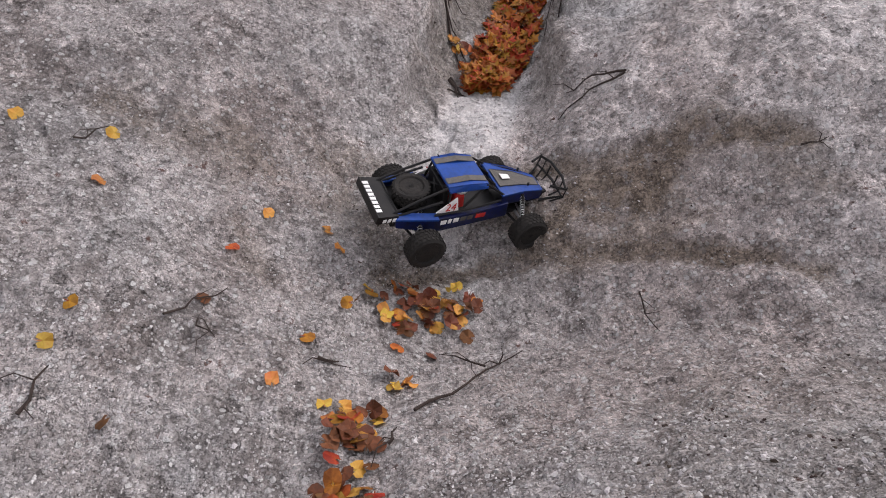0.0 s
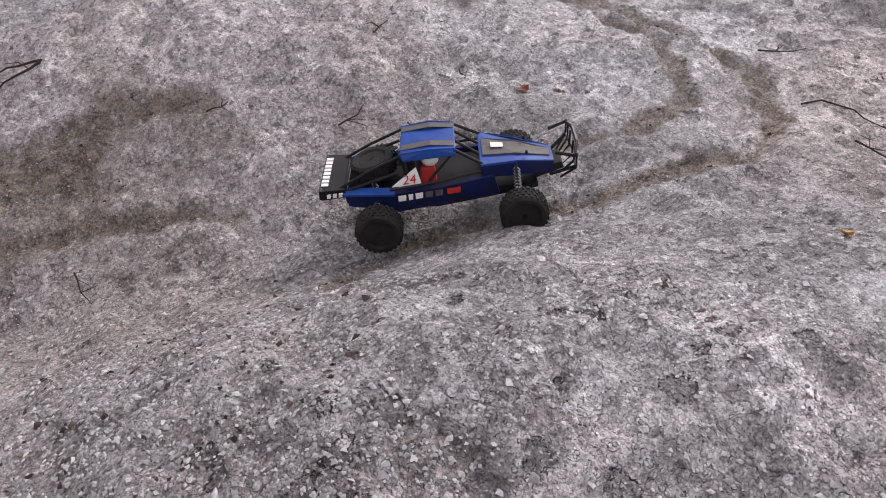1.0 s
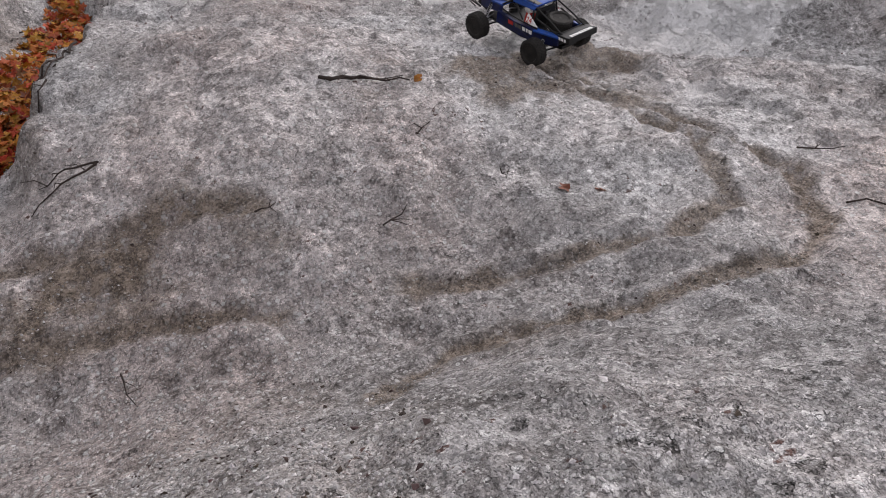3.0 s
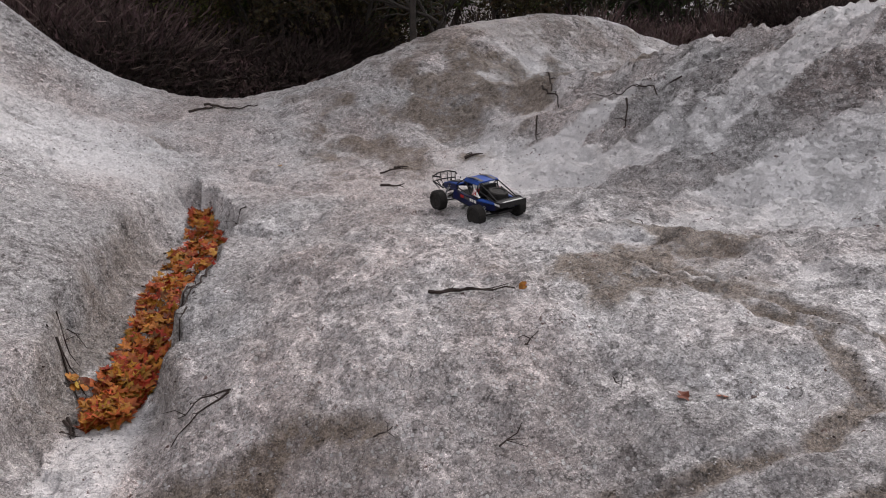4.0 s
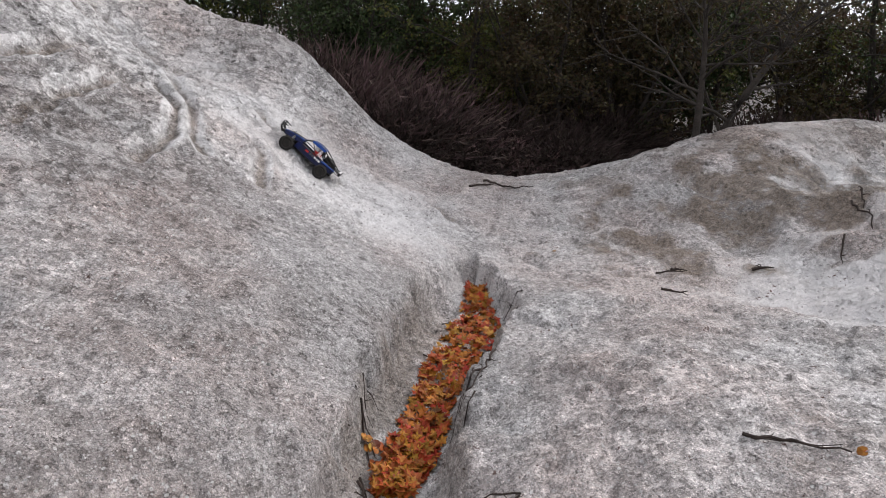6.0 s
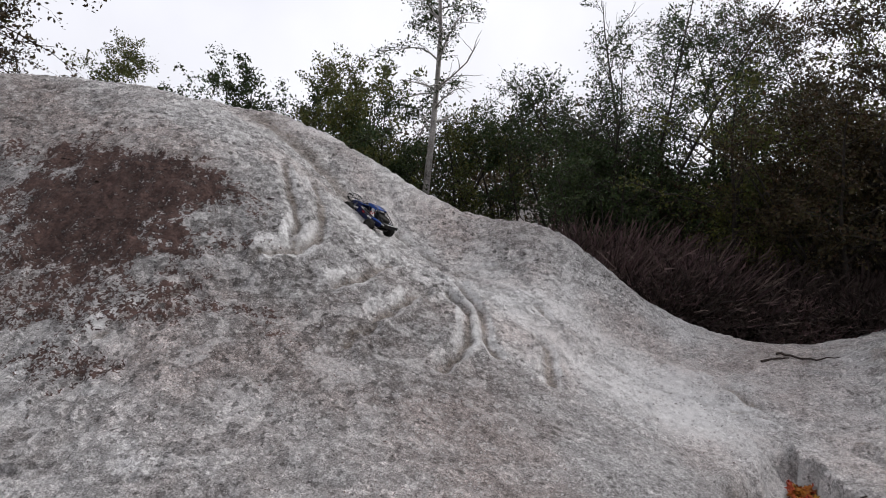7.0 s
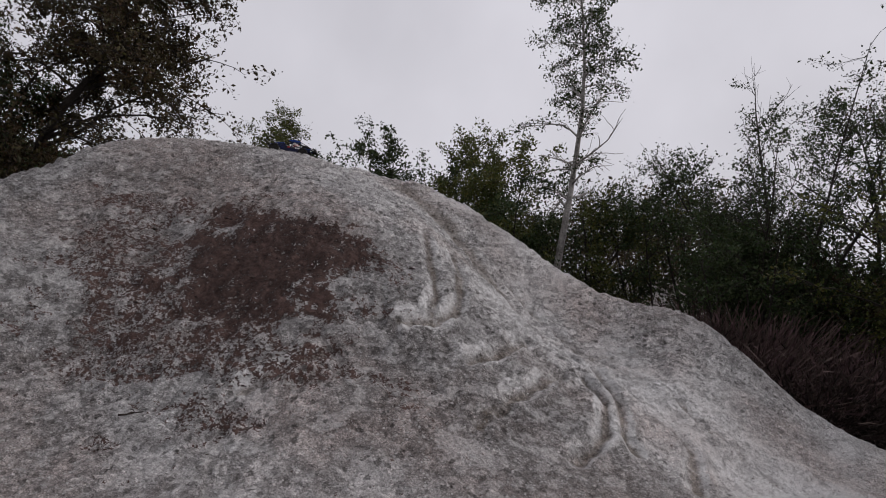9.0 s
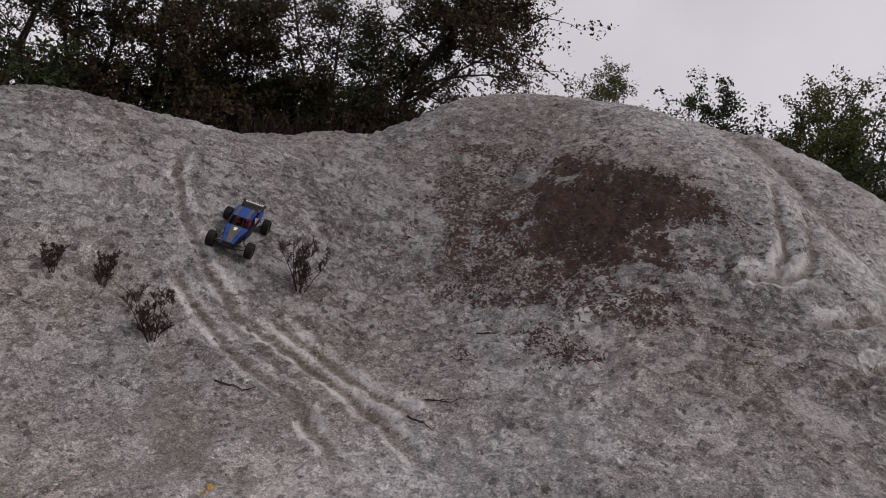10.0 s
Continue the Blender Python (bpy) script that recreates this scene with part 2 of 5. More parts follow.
FOLIAGE_YELLOW = material("turning_foliage", (0.1, 0.1, 0.022), 0.55, color2=(0.045, 0.058, 0.016), scale=3, random_tint=0.6, through_light=0.28)
FOLIAGE_BROWN = material("autumn_foliage", (0.065, 0.044, 0.018), 0.6, color2=(0.03, 0.026, 0.012), scale=3, random_tint=0.7, through_light=0.2)
HEATHER = material("heather_stems", (0.055, 0.037, 0.033), 0.9, color2=(0.02, 0.015, 0.012), scale=4, random_tint=0.6)
HEATHER_PALE = material("faded_heather", (0.15, 0.098, 0.092), 0.9, color2=(0.05, 0.034, 0.03), scale=4, random_tint=0.6)
CAR_BLUE = material("blue_shell", (0.009, 0.055, 0.27), 0.5, color2=(0.012, 0.038, 0.15), scale=14)
CAR_NAVY = material("dusty_navy_side", (0.004, 0.011, 0.085), 0.45, color2=(0.01, 0.01, 0.017), scale=16)
CAR_GREY = material("bare_grey_panel", (0.06, 0.057, 0.053), 0.6, color2=(0.11, 0.1, 0.09), scale=30)
CAR_BLACK = material("black_plastic", (0.006, 0.006, 0.0065), 0.45, color2=(0.014, 0.013, 0.012), scale=25)
RUBBER = material("dusty_rubber", (0.01, 0.0095, 0.009), 0.85, color2=(0.028, 0.025, 0.022), scale=35, bump=0.0015, bump_scale=150)
STEEL = material("spring_steel", (0.45, 0.45, 0.46), 0.35, 1.0, scale=30)
WHITE = material("white_sticker", (0.75, 0.74, 0.72), 0.5, color2=(0.6, 0.59, 0.57), scale=40)
RED = material("red_print", (0.45, 0.03, 0.025), 0.5, scale=40)


BASE, EAST, NORTH = 0.787, 0.047, -0.020
# landforms: centre x, y, height, two radii, turn
MOUNDS = [
    (-5.69, 5.86, 2.30, 2.18, 1.42, 0.67),  # hill top
    (-3.22, 4.72, 1.44, 1.18, 1.43, 0.39),  # hill shoulder
    (-2.37, 6.91, 0.83, 1.93, 0.41, 0.01),  # hill flank
    (-7.40, 4.08, -1.01, 0.42, 0.54, -0.05),  # saddle dip
    (-8.29, 2.98, 1.81, 2.89, 2.17, -1.35),  # west ridge
    (4.51, 6.28, 0.74, 1.53, 0.42, 0.11),  # north mound
    (4.44, 2.78, 0.71, 0.49, 1.93, 0.48),  # east heap
    (0.49, 0.40, 0.89, 0.95, 0.42, -0.44),  # near bank
    (2.34, 3.99, -0.29, 1.25, 1.06, -0.30),  # valley
    (0.33, 0.61, -0.99, 0.59, 0.92, 1.24),  # gully
    (1.77, 11.03, -0.72, 2.77, 0.86, 1.30),  # thicket hollow
    (7.15, 4.47, 0.99, 2.72, 0.65, 0.91),  # east ridge
    (-5.91, 0.18, 1.27, 0.95, 1.98, -0.18),  # west bank
    (-1.04, 6.21, 0.42, 1.24, 0.50, 1.50),  # hill foot
    (0.10, 1.71, -0.29, 0.45, 2.20, -0.26),  # trench hollow
    (3.15, 6.95, 0.25, 0.55, 0.4, 0.0),  # knoll of the low tree
]

# ---- the lie of the land ----
# bottom of the washed-out trench: x, y, half width, width of the west and of the east bank
TRENCH = [(-0.02, 1.5, 0.10, 0.15, 0.20), (0.09, 1.8, 0.12, 0.15, 0.20), (0.14, 2.05, 0.12, 0.15, 0.19), (0.18, 2.22, 0.10, 0.16, 0.16), (0.25, 2.45, 0.105, 0.18, 0.10),
          (0.335, 2.83, 0.105, 0.21, 0.08), (0.49, 3.31, 0.14, 0.25, 0.07), (0.645, 3.78, 0.13, 0.28, 0.09), (0.685, 4.40, 0.05, 0.20, 0.06)]
TRENCH_FLOOR = 0.235
# wheel ruts of the drive, and older grooves on the hill
RUTS = [[(0.81, 0.5), (0.93, 0.64), (1.12, 0.71), (1.39, 0.62), (1.71, 0.56), (1.98, 0.51), (2.18, 0.6), (2.36, 0.84), (2.3, 1.11), (2.22, 1.48), (2.15, 1.9)],
        [(1.1, 1.06), (1.26, 0.93), (1.51, 0.84), (1.84, 0.75), (2.05, 0.81), (2.2, 1.09), (2.15, 1.43), (2.06, 1.75), (1.95, 2.0)],
        [(0.9, 1.08), (0.75, 1.18), (0.48, 1.31), (0.24, 1.37), (-0.02, 1.33), (-0.22, 1.24)],
        [(0.95, 1.4), (0.8, 1.49), (0.56, 1.57), (0.3, 1.62), (0.07, 1.6), (-0.09, 1.58)]]
GROOVES = [[(-3.09, 5.25), (-2.74, 4.68), (-2.51, 4.35), (-2.42, 4.06)],
           [(-2.84, 5.26), (-2.59, 4.9), (-2.39, 4.47), (-2.34, 4.2)],
           [(-2.57, 3.84), (-2.4, 4.05), (-2.34, 4.43)],
           [(-3.0, 5.9), (-2.6, 5.62), (-2.07, 5.41), (-1.45, 4.98), (-1.26, 4.69)],
           [(-2.84, 6.17), (-2.06, 6.08), (-1.39, 5.78), (-0.84, 5.3), (-0.25, 5.23), (0.3, 5.06), (0.8, 4.97)],
           [(-2.11, 3.96), (-2.02, 4.28), (-2.01, 4.89)],
           [(-1.81, 3.85), (-1.74, 4.17), (-1.69, 4.79)],
           [(-1.68, 5.4), (-1.31, 4.74), (-1.19, 4.36), (-1.07, 4.21)],
           [(-1.65, 4.94), (-1.37, 4.64), (-1.28, 4.24), (-1.36, 3.77)],
           [(-1.38, 6.3), (-1.71, 6.11), (-1.98, 5.9), (-2.07, 5.41)],
           [(-3.07, 2.94), (-2.95, 3.13), (-2.86, 3.27), (-2.76, 3.43)],
           [(-0.97, 4.83), (-0.84, 4.73), (-0.74, 4.18)],
           [(-1.85, 3.54), (-1.84, 3.74), (-1.76, 3.91)],
           [(-0.47, 5.99), (0.2, 5.9), (0.65, 5.09)],
           [(-5.46, 1.4), (-5.2, 1.26), (-4.9, 1.25), (-4.56, 1.3), (-4.27, 1.39), (-3.99, 1.62), (-3.53, 1.74), (-3.05, 1.72), (-2.72, 1.68)],
           [(-4.25, 1.59), (-3.95, 1.75), (-3.52, 1.84), (-3.1, 1.89)],
           [(-4.6, 1.08), (-4.29, 1.19), (-3.97, 1.31), (-3.65, 1.47), (-2.99, 1.38)]]
CLIMB = [(-2.0, 5.5), (-2.6, 5.75), (-3.24, 6.15), (-3.63, 6.31), (-4.02, 6.45)]


def vnoise(x, y, seed=0):
    """Smooth noise between -1 and 1 on a unit lattice."""
    xi, yi = np.floor(x), np.floor(y)
    u, v = x - xi, y - yi
    u, v = u * u * u * (u * (u * 6 - 15) + 10), v * v * v * (v * (v * 6 - 15) + 10)

    def corner(a, b):
        h = np.sin((xi + a) * 127.1 + (yi + b) * 311.7 + seed * 74.7) * 43758.5453
        return (h - np.floor(h)) * 2 - 1

    return (corner(0, 0) * (1 - u) + corner(1, 0) * u) * (1 - v) + (corner(0, 1) * (1 - u) + corner(1, 1) * u) * v


def fractal(x, y, size, octaves, seed=0, gain=0.5):
    total, amp, s = 0.0, 1.0, 1.0 / size
    for k in range(octaves):
        c, sn = math.cos(0.7 * k + 0.3), math.sin(0.7 * k + 0.3)
        total = total + amp * vnoise((x * c - y * sn) * s, (x * sn + y * c) * s, seed + k)
        amp, s = amp * gain, s * 2.03
    return total


def step(a, b, x):
    t = np.clip((x - a) / (b - a), 0, 1)
    return t * t * (3 - 2 * t)


def line_distance(x, y, line):
    """The distance to a polyline, the side (left is positive), the way along it from 0 to 1, and the third value of its points there."""
    best = np.full(np.shape(x), 1e9)
    side, along, extra = np.zeros(np.shape(x)), np.zeros(np.shape(x)), np.zeros(np.shape(x))
    for k in range(len(line) - 1):
        (ax, ay), (bx, by) = line[k][:2], line[k + 1][:2]
        dx, dy = bx - ax, by - ay
        t = np.clip(((x - ax) * dx + (y - ay) * dy) / (dx * dx + dy * dy), 0, 1)
        d = np.hypot(x - ax - t * dx, y - ay - t * dy)
        near = d < best
        best = np.where(near, d, best)
        side = np.where(near, np.sign(dx * (y - ay) - dy * (x - ax)), side)
        along = np.where(near, (k + t) / (len(line) - 1), along)
        if len(line[k]) > 2:
            extra = np.where(near, line[k][2] * (1 - t) + line[k + 1][2] * t, extra)
    return best, side, along, extra


def bank_widths(along):
    """The widths of the trench's west and east bank on the way along it."""
    q = along * (len(TRENCH) - 1)
    marks = np.arange(len(TRENCH))
    return np.interp(q, marks, [p[3] for p in TRENCH]), np.interp(q, marks, [p[4] for p in TRENCH])


def land(x, y):
    """The height of the bare land form."""
    x, y = np.asarray(x, float), np.asarray(y, float)
    z = BASE + EAST * 6 * np.tanh(x / 6) + NORTH * 6 * np.tanh(y / 6)
    for mx, my, h, rx, ry, turn in MOUNDS:
        c, s = math.cos(turn), math.sin(turn)
        u, v = (x - mx) * c + (y - my) * s, -(x - mx) * s + (y - my) * c
        z = z + h * np.exp(-0.5 * ((u / rx) ** 2 + (v / ry) ** 2))
    z = z + 1.9 * step(13, 24, np.hypot(x, y)) * step(-2, 6, y)
    d, side, along, half = line_distance(x, y, TRENCH)
    wob = 0.05 * fractal(x, y, 0.2, 4, 5, 0.6)
    west, east = bank_widths(along)
    # loose talus below, a steep cut lip above
    t = np.clip((d + wob * np.where(side > 0, 1.0, 0.7) - half) / np.where(side > 0, west, east), 0, 1)
    w = 1 - (0.4 * t + 0.6 * step(0.45, 0.95, t))
    w = w * step(0.0, 0.3, along)
    return z * (1 - w) + np.minimum(z, TRENCH_FLOOR + 0.03 * along) * w


def ground(x, y):
    """The height of the ground with its lumps, ruts and grit."""
    x, y = np.asarray(x, float), np.asarray(y, float)
    z = bare = land(x, y)
    r = np.hypot(x, y)
    near = 1 - step(5, 9, r)
    rough = 0.5 + 0.5 * fractal(x, y, 1.7, 2, 40)
    z = z + 0.018 * fractal(x, y, 0.55, 3, 10) * (0.5 + rough)
    lump = 1 - np.abs(fractal(x, y, 0.26, 5, 20, 0.6))
    z = z + 0.019 * (lump - 0.5) * (0.25 + rough)
    # little rills that run down the slopes
    rill = np.abs(fractal(x * 1.0 + 0.3 * y, y * 0.35, 0.3, 3, 25, 0.6))
    z = z - 0.016 * np.exp(-((rill / 0.12) ** 2)) * step(0.5, 0.8, rough) * step(2.2, 3.2, r) * step(1.0, 2.0, x)
    dip = berm = np.zeros(np.shape(x))
    for groove in GROOVES:
        d, _, along, _ = line_distance(x, y, groove)
        d = d + 0.012 * fractal(x, y, 0.15, 2, 90)
        ends = step(0, 0.06, along) * (1 - step(0.94, 1, along)) * (0.85 + 0.25 * fractal(x, y, 0.5, 2, 91)) * (0.4 if groove[0][1] < 2 else 1.0)
        dip, berm = np.maximum(dip, ends * np.exp(-((d / 0.04) ** 2))), np.maximum(berm, ends * np.exp(-(((d - 0.085) / 0.03) ** 2)))
    hill = step(1.0, 1.8, bare) * (x < 1) * (1 - np.clip(dip + berm, 0, 1))
    z = z + hill * 0.02 * (1 - 1.5 * np.abs(fractal(x, y, 0.13, 3, 33, 0.7)))
    z = z + 0.008 * near * fractal(x, y, 0.07, 3, 30, 0.65)
    # small scarps where the crust has broken away
    scarp = fractal(x, y, 0.8, 5, 44, 0.55)
    z = z + 0.03 * (step(-0.06, 0.02, scarp) - 0.5) * step(0.3, 0.6, rough) * (1 - np.exp(-((np.hypot(x - 1.3, y - 0.6) / 1.2) ** 2)))
    east = np.exp(-0.5 * (((x - 4.3) / 1.3) ** 2 + ((y - 3.2) / 1.3) ** 2))
    north = np.exp(-0.5 * (((x - 4.0) / 1.8) ** 2 + ((y - 5.3) / 0.4) ** 2))
    z = z + (0.15 * east + 0.1 * north) * (1 - 1.6 * np.abs(fractal(x * 0.8 + 0.5 * y, y * 0.5, 0.45, 4, 60)))
    z = z + 0.06 * east * (0.6 - np.abs(fractal(x, y, 0.2, 4, 62, 0.6)))
    strata = np.exp(-0.5 * (((x - 6.2) / 1.1) ** 2 + ((y - 4.7) / 0.8) ** 2))
    z = z + 0.012 * strata * np.sin(z * 75 + 1.5 * fractal(x, y, 0.6, 2, 63))
    z = z + 0.035 * dark_soil(x, y) * (fractal(x, y, 0.16, 4, 70) - 0.6)
    for rut in RUTS:
        d, _, along, _ = line_distance(x, y, rut)
        d = d + 0.012 * fractal(x, y, 0.07, 2, 80)
        ends = step(0, 0.08, along) * (1 - step(0.92, 1, along))
        z = z - ends * (0.014 * np.exp(-((d / 0.028) ** 2)) - 0.008 * np.exp(-(((d - 0.052) / 0.018) ** 2)))
    z = z - 0.046 * dip + 0.03 * berm * (1 - dip)
    d, _, along, _ = line_distance(x, y, CLIMB)
    z = z - 0.05 * np.exp(-((d / 0.12) ** 2)) * step(0, 0.2, along)
    return z


def dark_soil(x, y):
    """Where dark topsoil has slid down the face of the hill."""
    u, v = (x + 3.6) / 1.08, (y - 3.9) / 0.64
    streak = fractal(0.45 * (x + 0.4 * y), 1.2 * y - 0.5 * x, 0.2, 4, 102, 0.62)
    e = np.hypot(u, v) + 0.16 * fractal(x, y, 0.6, 3, 100) + 0.17 * fractal(x, y, 0.2, 4, 101, 0.7) + 0.22 * streak * step(0.25, 0.8, np.hypot(u, v))
    spill = np.hypot((x + 3.7) / 1.25, (y - 3.2) / 0.6) + 0.35 * fractal(x, y, 0.22, 4, 110) + 0.4 * streak
    slide = np.hypot((x + 4.7) / 1.0, (y - 3.7) / 0.65) + 0.35 * fractal(x, y, 0.22, 4, 111) + 0.4 * streak
    return np.maximum(0.84 * (1 - step(0.5, 1.15, e)), 0.5 * np.maximum(1 - step(0.5, 1.05, spill), 1 - step(0.45, 1.0, slide)))


def damp_and_shade(x, y):
    """Where the dry crust is broken and the brown ground below shows, and where shade is put into the colour of grooves
    and trench banks.
    """
    m = np.zeros(np.shape(x))
    for rut in RUTS:
        d, _, along, _ = line_distance(x, y, rut)
        d = d + 0.02 * fractal(x, y, 0.09, 3, 120)
        m = np.maximum(m, (1 - step(0.012, 0.05, d)) * step(0, 0.06, along) * (1 - step(0.94, 1, along)) * (0.76 + 0.1 * fractal(x, y, 0.3, 2, 122)))
    # brown soil in the bottom of the old grooves, with shade put into the colour to show their depth
    for groove in GROOVES:
        d, _, along, _ = line_distance(x, y, groove)
        m = np.maximum(m, 0.6 * (1 - step(0.008, 0.04, d + 0.012 * fractal(x, y, 0.15, 2, 90))) * step(0, 0.08, along) * (1 - step(0.92, 1, along)))
    d, _, _, _ = line_distance(x, y, CLIMB)
    m = np.maximum(m, 0.55 * (1 - step(0.05, 0.17, d + 0.05 * fractal(x, y, 0.25, 3, 125))))
    # the patches at (3.2, 4.95) and (3.6, 6.0) darken the north mound
    for px, py, rx, ry, amount in ((0.5, 1.49, 0.38, 0.13, 0.85), (2.05, 1.78, 0.5, 0.3, 0.8), (0.55, 1.45, 0.38, 0.2, 0.42), (0.72, 0.42, 0.45, 0.35, 0.2), (0.55, 1.33, 0.3, 0.07, 0.6), (-0.45, 1.5, 0.35, 0.2, 0.5),
                                   (-3.6, 0.9, 0.5, 0.3, 0.35), (3.2, 4.95, 1.4, 0.8, 0.78), (3.6, 6.0, 2.0, 0.3, 0.4), (5.6, 4.6, 0.8, 0.5, 0.3), (-0.4, 8.2, 0.8, 0.5, 0.7)):
        e = np.hypot((x - px) / rx, (y - py) / ry) + 0.7 * fractal(x, y, 0.25, 4, 130)
        m = np.maximum(m, amount * (1 - step(0.5, 1.1, e)))
    # the cut banks of the trench, most the west one, show the grey-brown layer under the crust, with their shade put
    # into the colour
    d, side, along, half = line_distance(x, y, TRENCH)
    west, east = bank_widths(along)
    q = (d - half + 0.04 * fractal(x, y, 0.15, 3, 131)) / np.where(side > 0, west, east)
    return np.maximum(m, np.where(side > 0, 0.46, 0.34) * step(0.0, 0.25, q) * (1 - step(0.7, 1.0, q)) * step(0.15, 0.3, along) * (1 - step(0.8, 0.95, along)))


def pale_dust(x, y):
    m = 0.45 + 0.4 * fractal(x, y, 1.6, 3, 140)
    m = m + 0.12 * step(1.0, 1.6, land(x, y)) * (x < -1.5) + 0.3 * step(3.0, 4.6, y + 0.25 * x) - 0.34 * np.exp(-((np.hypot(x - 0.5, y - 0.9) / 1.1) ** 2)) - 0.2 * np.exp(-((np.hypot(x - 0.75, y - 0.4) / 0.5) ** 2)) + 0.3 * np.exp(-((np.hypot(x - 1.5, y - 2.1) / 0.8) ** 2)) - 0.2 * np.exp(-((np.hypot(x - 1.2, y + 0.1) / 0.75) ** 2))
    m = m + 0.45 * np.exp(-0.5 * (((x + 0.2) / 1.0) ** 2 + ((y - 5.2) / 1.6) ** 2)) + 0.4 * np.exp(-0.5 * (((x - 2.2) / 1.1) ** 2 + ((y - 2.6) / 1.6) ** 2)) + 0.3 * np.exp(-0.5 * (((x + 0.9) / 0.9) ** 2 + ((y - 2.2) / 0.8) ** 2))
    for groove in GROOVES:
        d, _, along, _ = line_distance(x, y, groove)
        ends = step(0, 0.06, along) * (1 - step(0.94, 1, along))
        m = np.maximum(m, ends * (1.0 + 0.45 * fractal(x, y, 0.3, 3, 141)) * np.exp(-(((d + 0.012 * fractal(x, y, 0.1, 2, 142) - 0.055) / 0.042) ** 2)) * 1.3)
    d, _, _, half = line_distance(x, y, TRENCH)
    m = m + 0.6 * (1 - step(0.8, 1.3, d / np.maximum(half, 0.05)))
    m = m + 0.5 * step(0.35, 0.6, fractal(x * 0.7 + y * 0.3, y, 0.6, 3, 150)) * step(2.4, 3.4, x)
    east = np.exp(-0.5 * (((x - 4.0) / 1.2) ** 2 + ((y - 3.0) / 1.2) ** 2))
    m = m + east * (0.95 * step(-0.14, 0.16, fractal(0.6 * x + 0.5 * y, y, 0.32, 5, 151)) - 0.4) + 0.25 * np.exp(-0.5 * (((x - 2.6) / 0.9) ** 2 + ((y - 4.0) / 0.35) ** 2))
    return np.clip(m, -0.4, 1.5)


def mesh_from(name, verts, faces, mat, smooth=False):
    me = bpy.data.meshes.new(name)
    me.from_pydata(verts, [], faces)
    me.materials.append(mat)
    if smooth:
        me.shade_smooth()
    return me


def build_ground():
    """One sheet round the viewer, fine near by and coarse towards the horizon."""
    ox, oy = 0.1, -0.35
    fine = np.radians(np.linspace(-98, 98, 1150))
    coarse = np.radians(np.linspace(98, 262, 90))[1:-1]
    angle = np.concatenate([fine, coarse])
    radius = [0.05]
    while radius[-1] < 900:
        r = radius[-1]
        radius.append(r + max(0.012, r * (0.0085 if r < 2.5 else 0.0068 if r < 9 else 0.012 if r < 14 else 0.06)))
    radius = np.array(radius)
    na, nr = len(angle), len(radius)
    a, r = np.meshgrid(angle, radius)
    x, y = ox - r * np.sin(a), oy + r * np.cos(a)
    z = ground(x, y)
    co = np.stack([x, y, z], -1).reshape(-1, 3)
    i = np.arange(nr - 1)[:, None] * na
    j = np.arange(na)[None]
    j2 = (j + 1) % na
    quads = np.stack([i + j, i + j2, i + na + j2, i + na + j], -1).reshape(-1, 4)
    me = bpy.data.meshes.new("ground")
    me.vertices.add(len(co))
    me.vertices.foreach_set("co", co.ravel())
    me.loops.add(quads.size)
    me.loops.foreach_set("vertex_index", quads.ravel()[::-1].copy())
    me.polygons.add(len(quads))
    me.polygons.foreach_set("loop_start", np.arange(0, quads.size, 4))
    me.update(calc_edges=True)
    me.shade_smooth()
    for name, field in (("damp_shade", damp_and_shade), ("dark", dark_soil), ("pale", pale_dust)):
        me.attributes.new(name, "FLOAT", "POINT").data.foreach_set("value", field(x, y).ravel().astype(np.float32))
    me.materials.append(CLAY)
    return tagged(new("ground", me), "pale grey clay grit ground with hills, ruts and a washed-out trench", "ground", kind="structure")


build_ground()
rng = np.random.default_rng(7)


# ---- building helpers ----
def part(name, bm, mat, parent, label="", smooth=False):
    """Links a bmesh as one mesh object under a thing or a part."""
    me = bpy.data.meshes.new(name)
    bm.to_mesh(me)
    bm.free()
    me.materials.append(mat)
    if smooth:
        me.shade_smooth()
    ob = new(name, me)
    ob.parent = parent
    return tagged(ob, label)


def prism(bm, low, high, bevel=0.0):
    """A solid between two rings of as many points."""
    a, b = [bm.verts.new(p) for p in low], [bm.verts.new(p) for p in high]
    n = len(a)
    faces = [bm.faces.new(a[::-1]), bm.faces.new(b)]
    faces += [bm.faces.new((a[k], a[(k + 1) % n], b[(k + 1) % n], b[k])) for k in range(n)]
    if bevel:
        edges = list({e for f in faces for e in f.edges})
        bmesh.ops.bevel(bm, geom=edges, offset=bevel, segments=2, affect="EDGES", profile=0.6)
    return bm


def slab(bm, outline, thick, bevel=0.0):
    """A plate with this upper outline, thickened downwards."""
    return prism(bm, [(x, y, z - thick) for x, y, z in outline], outline, bevel)


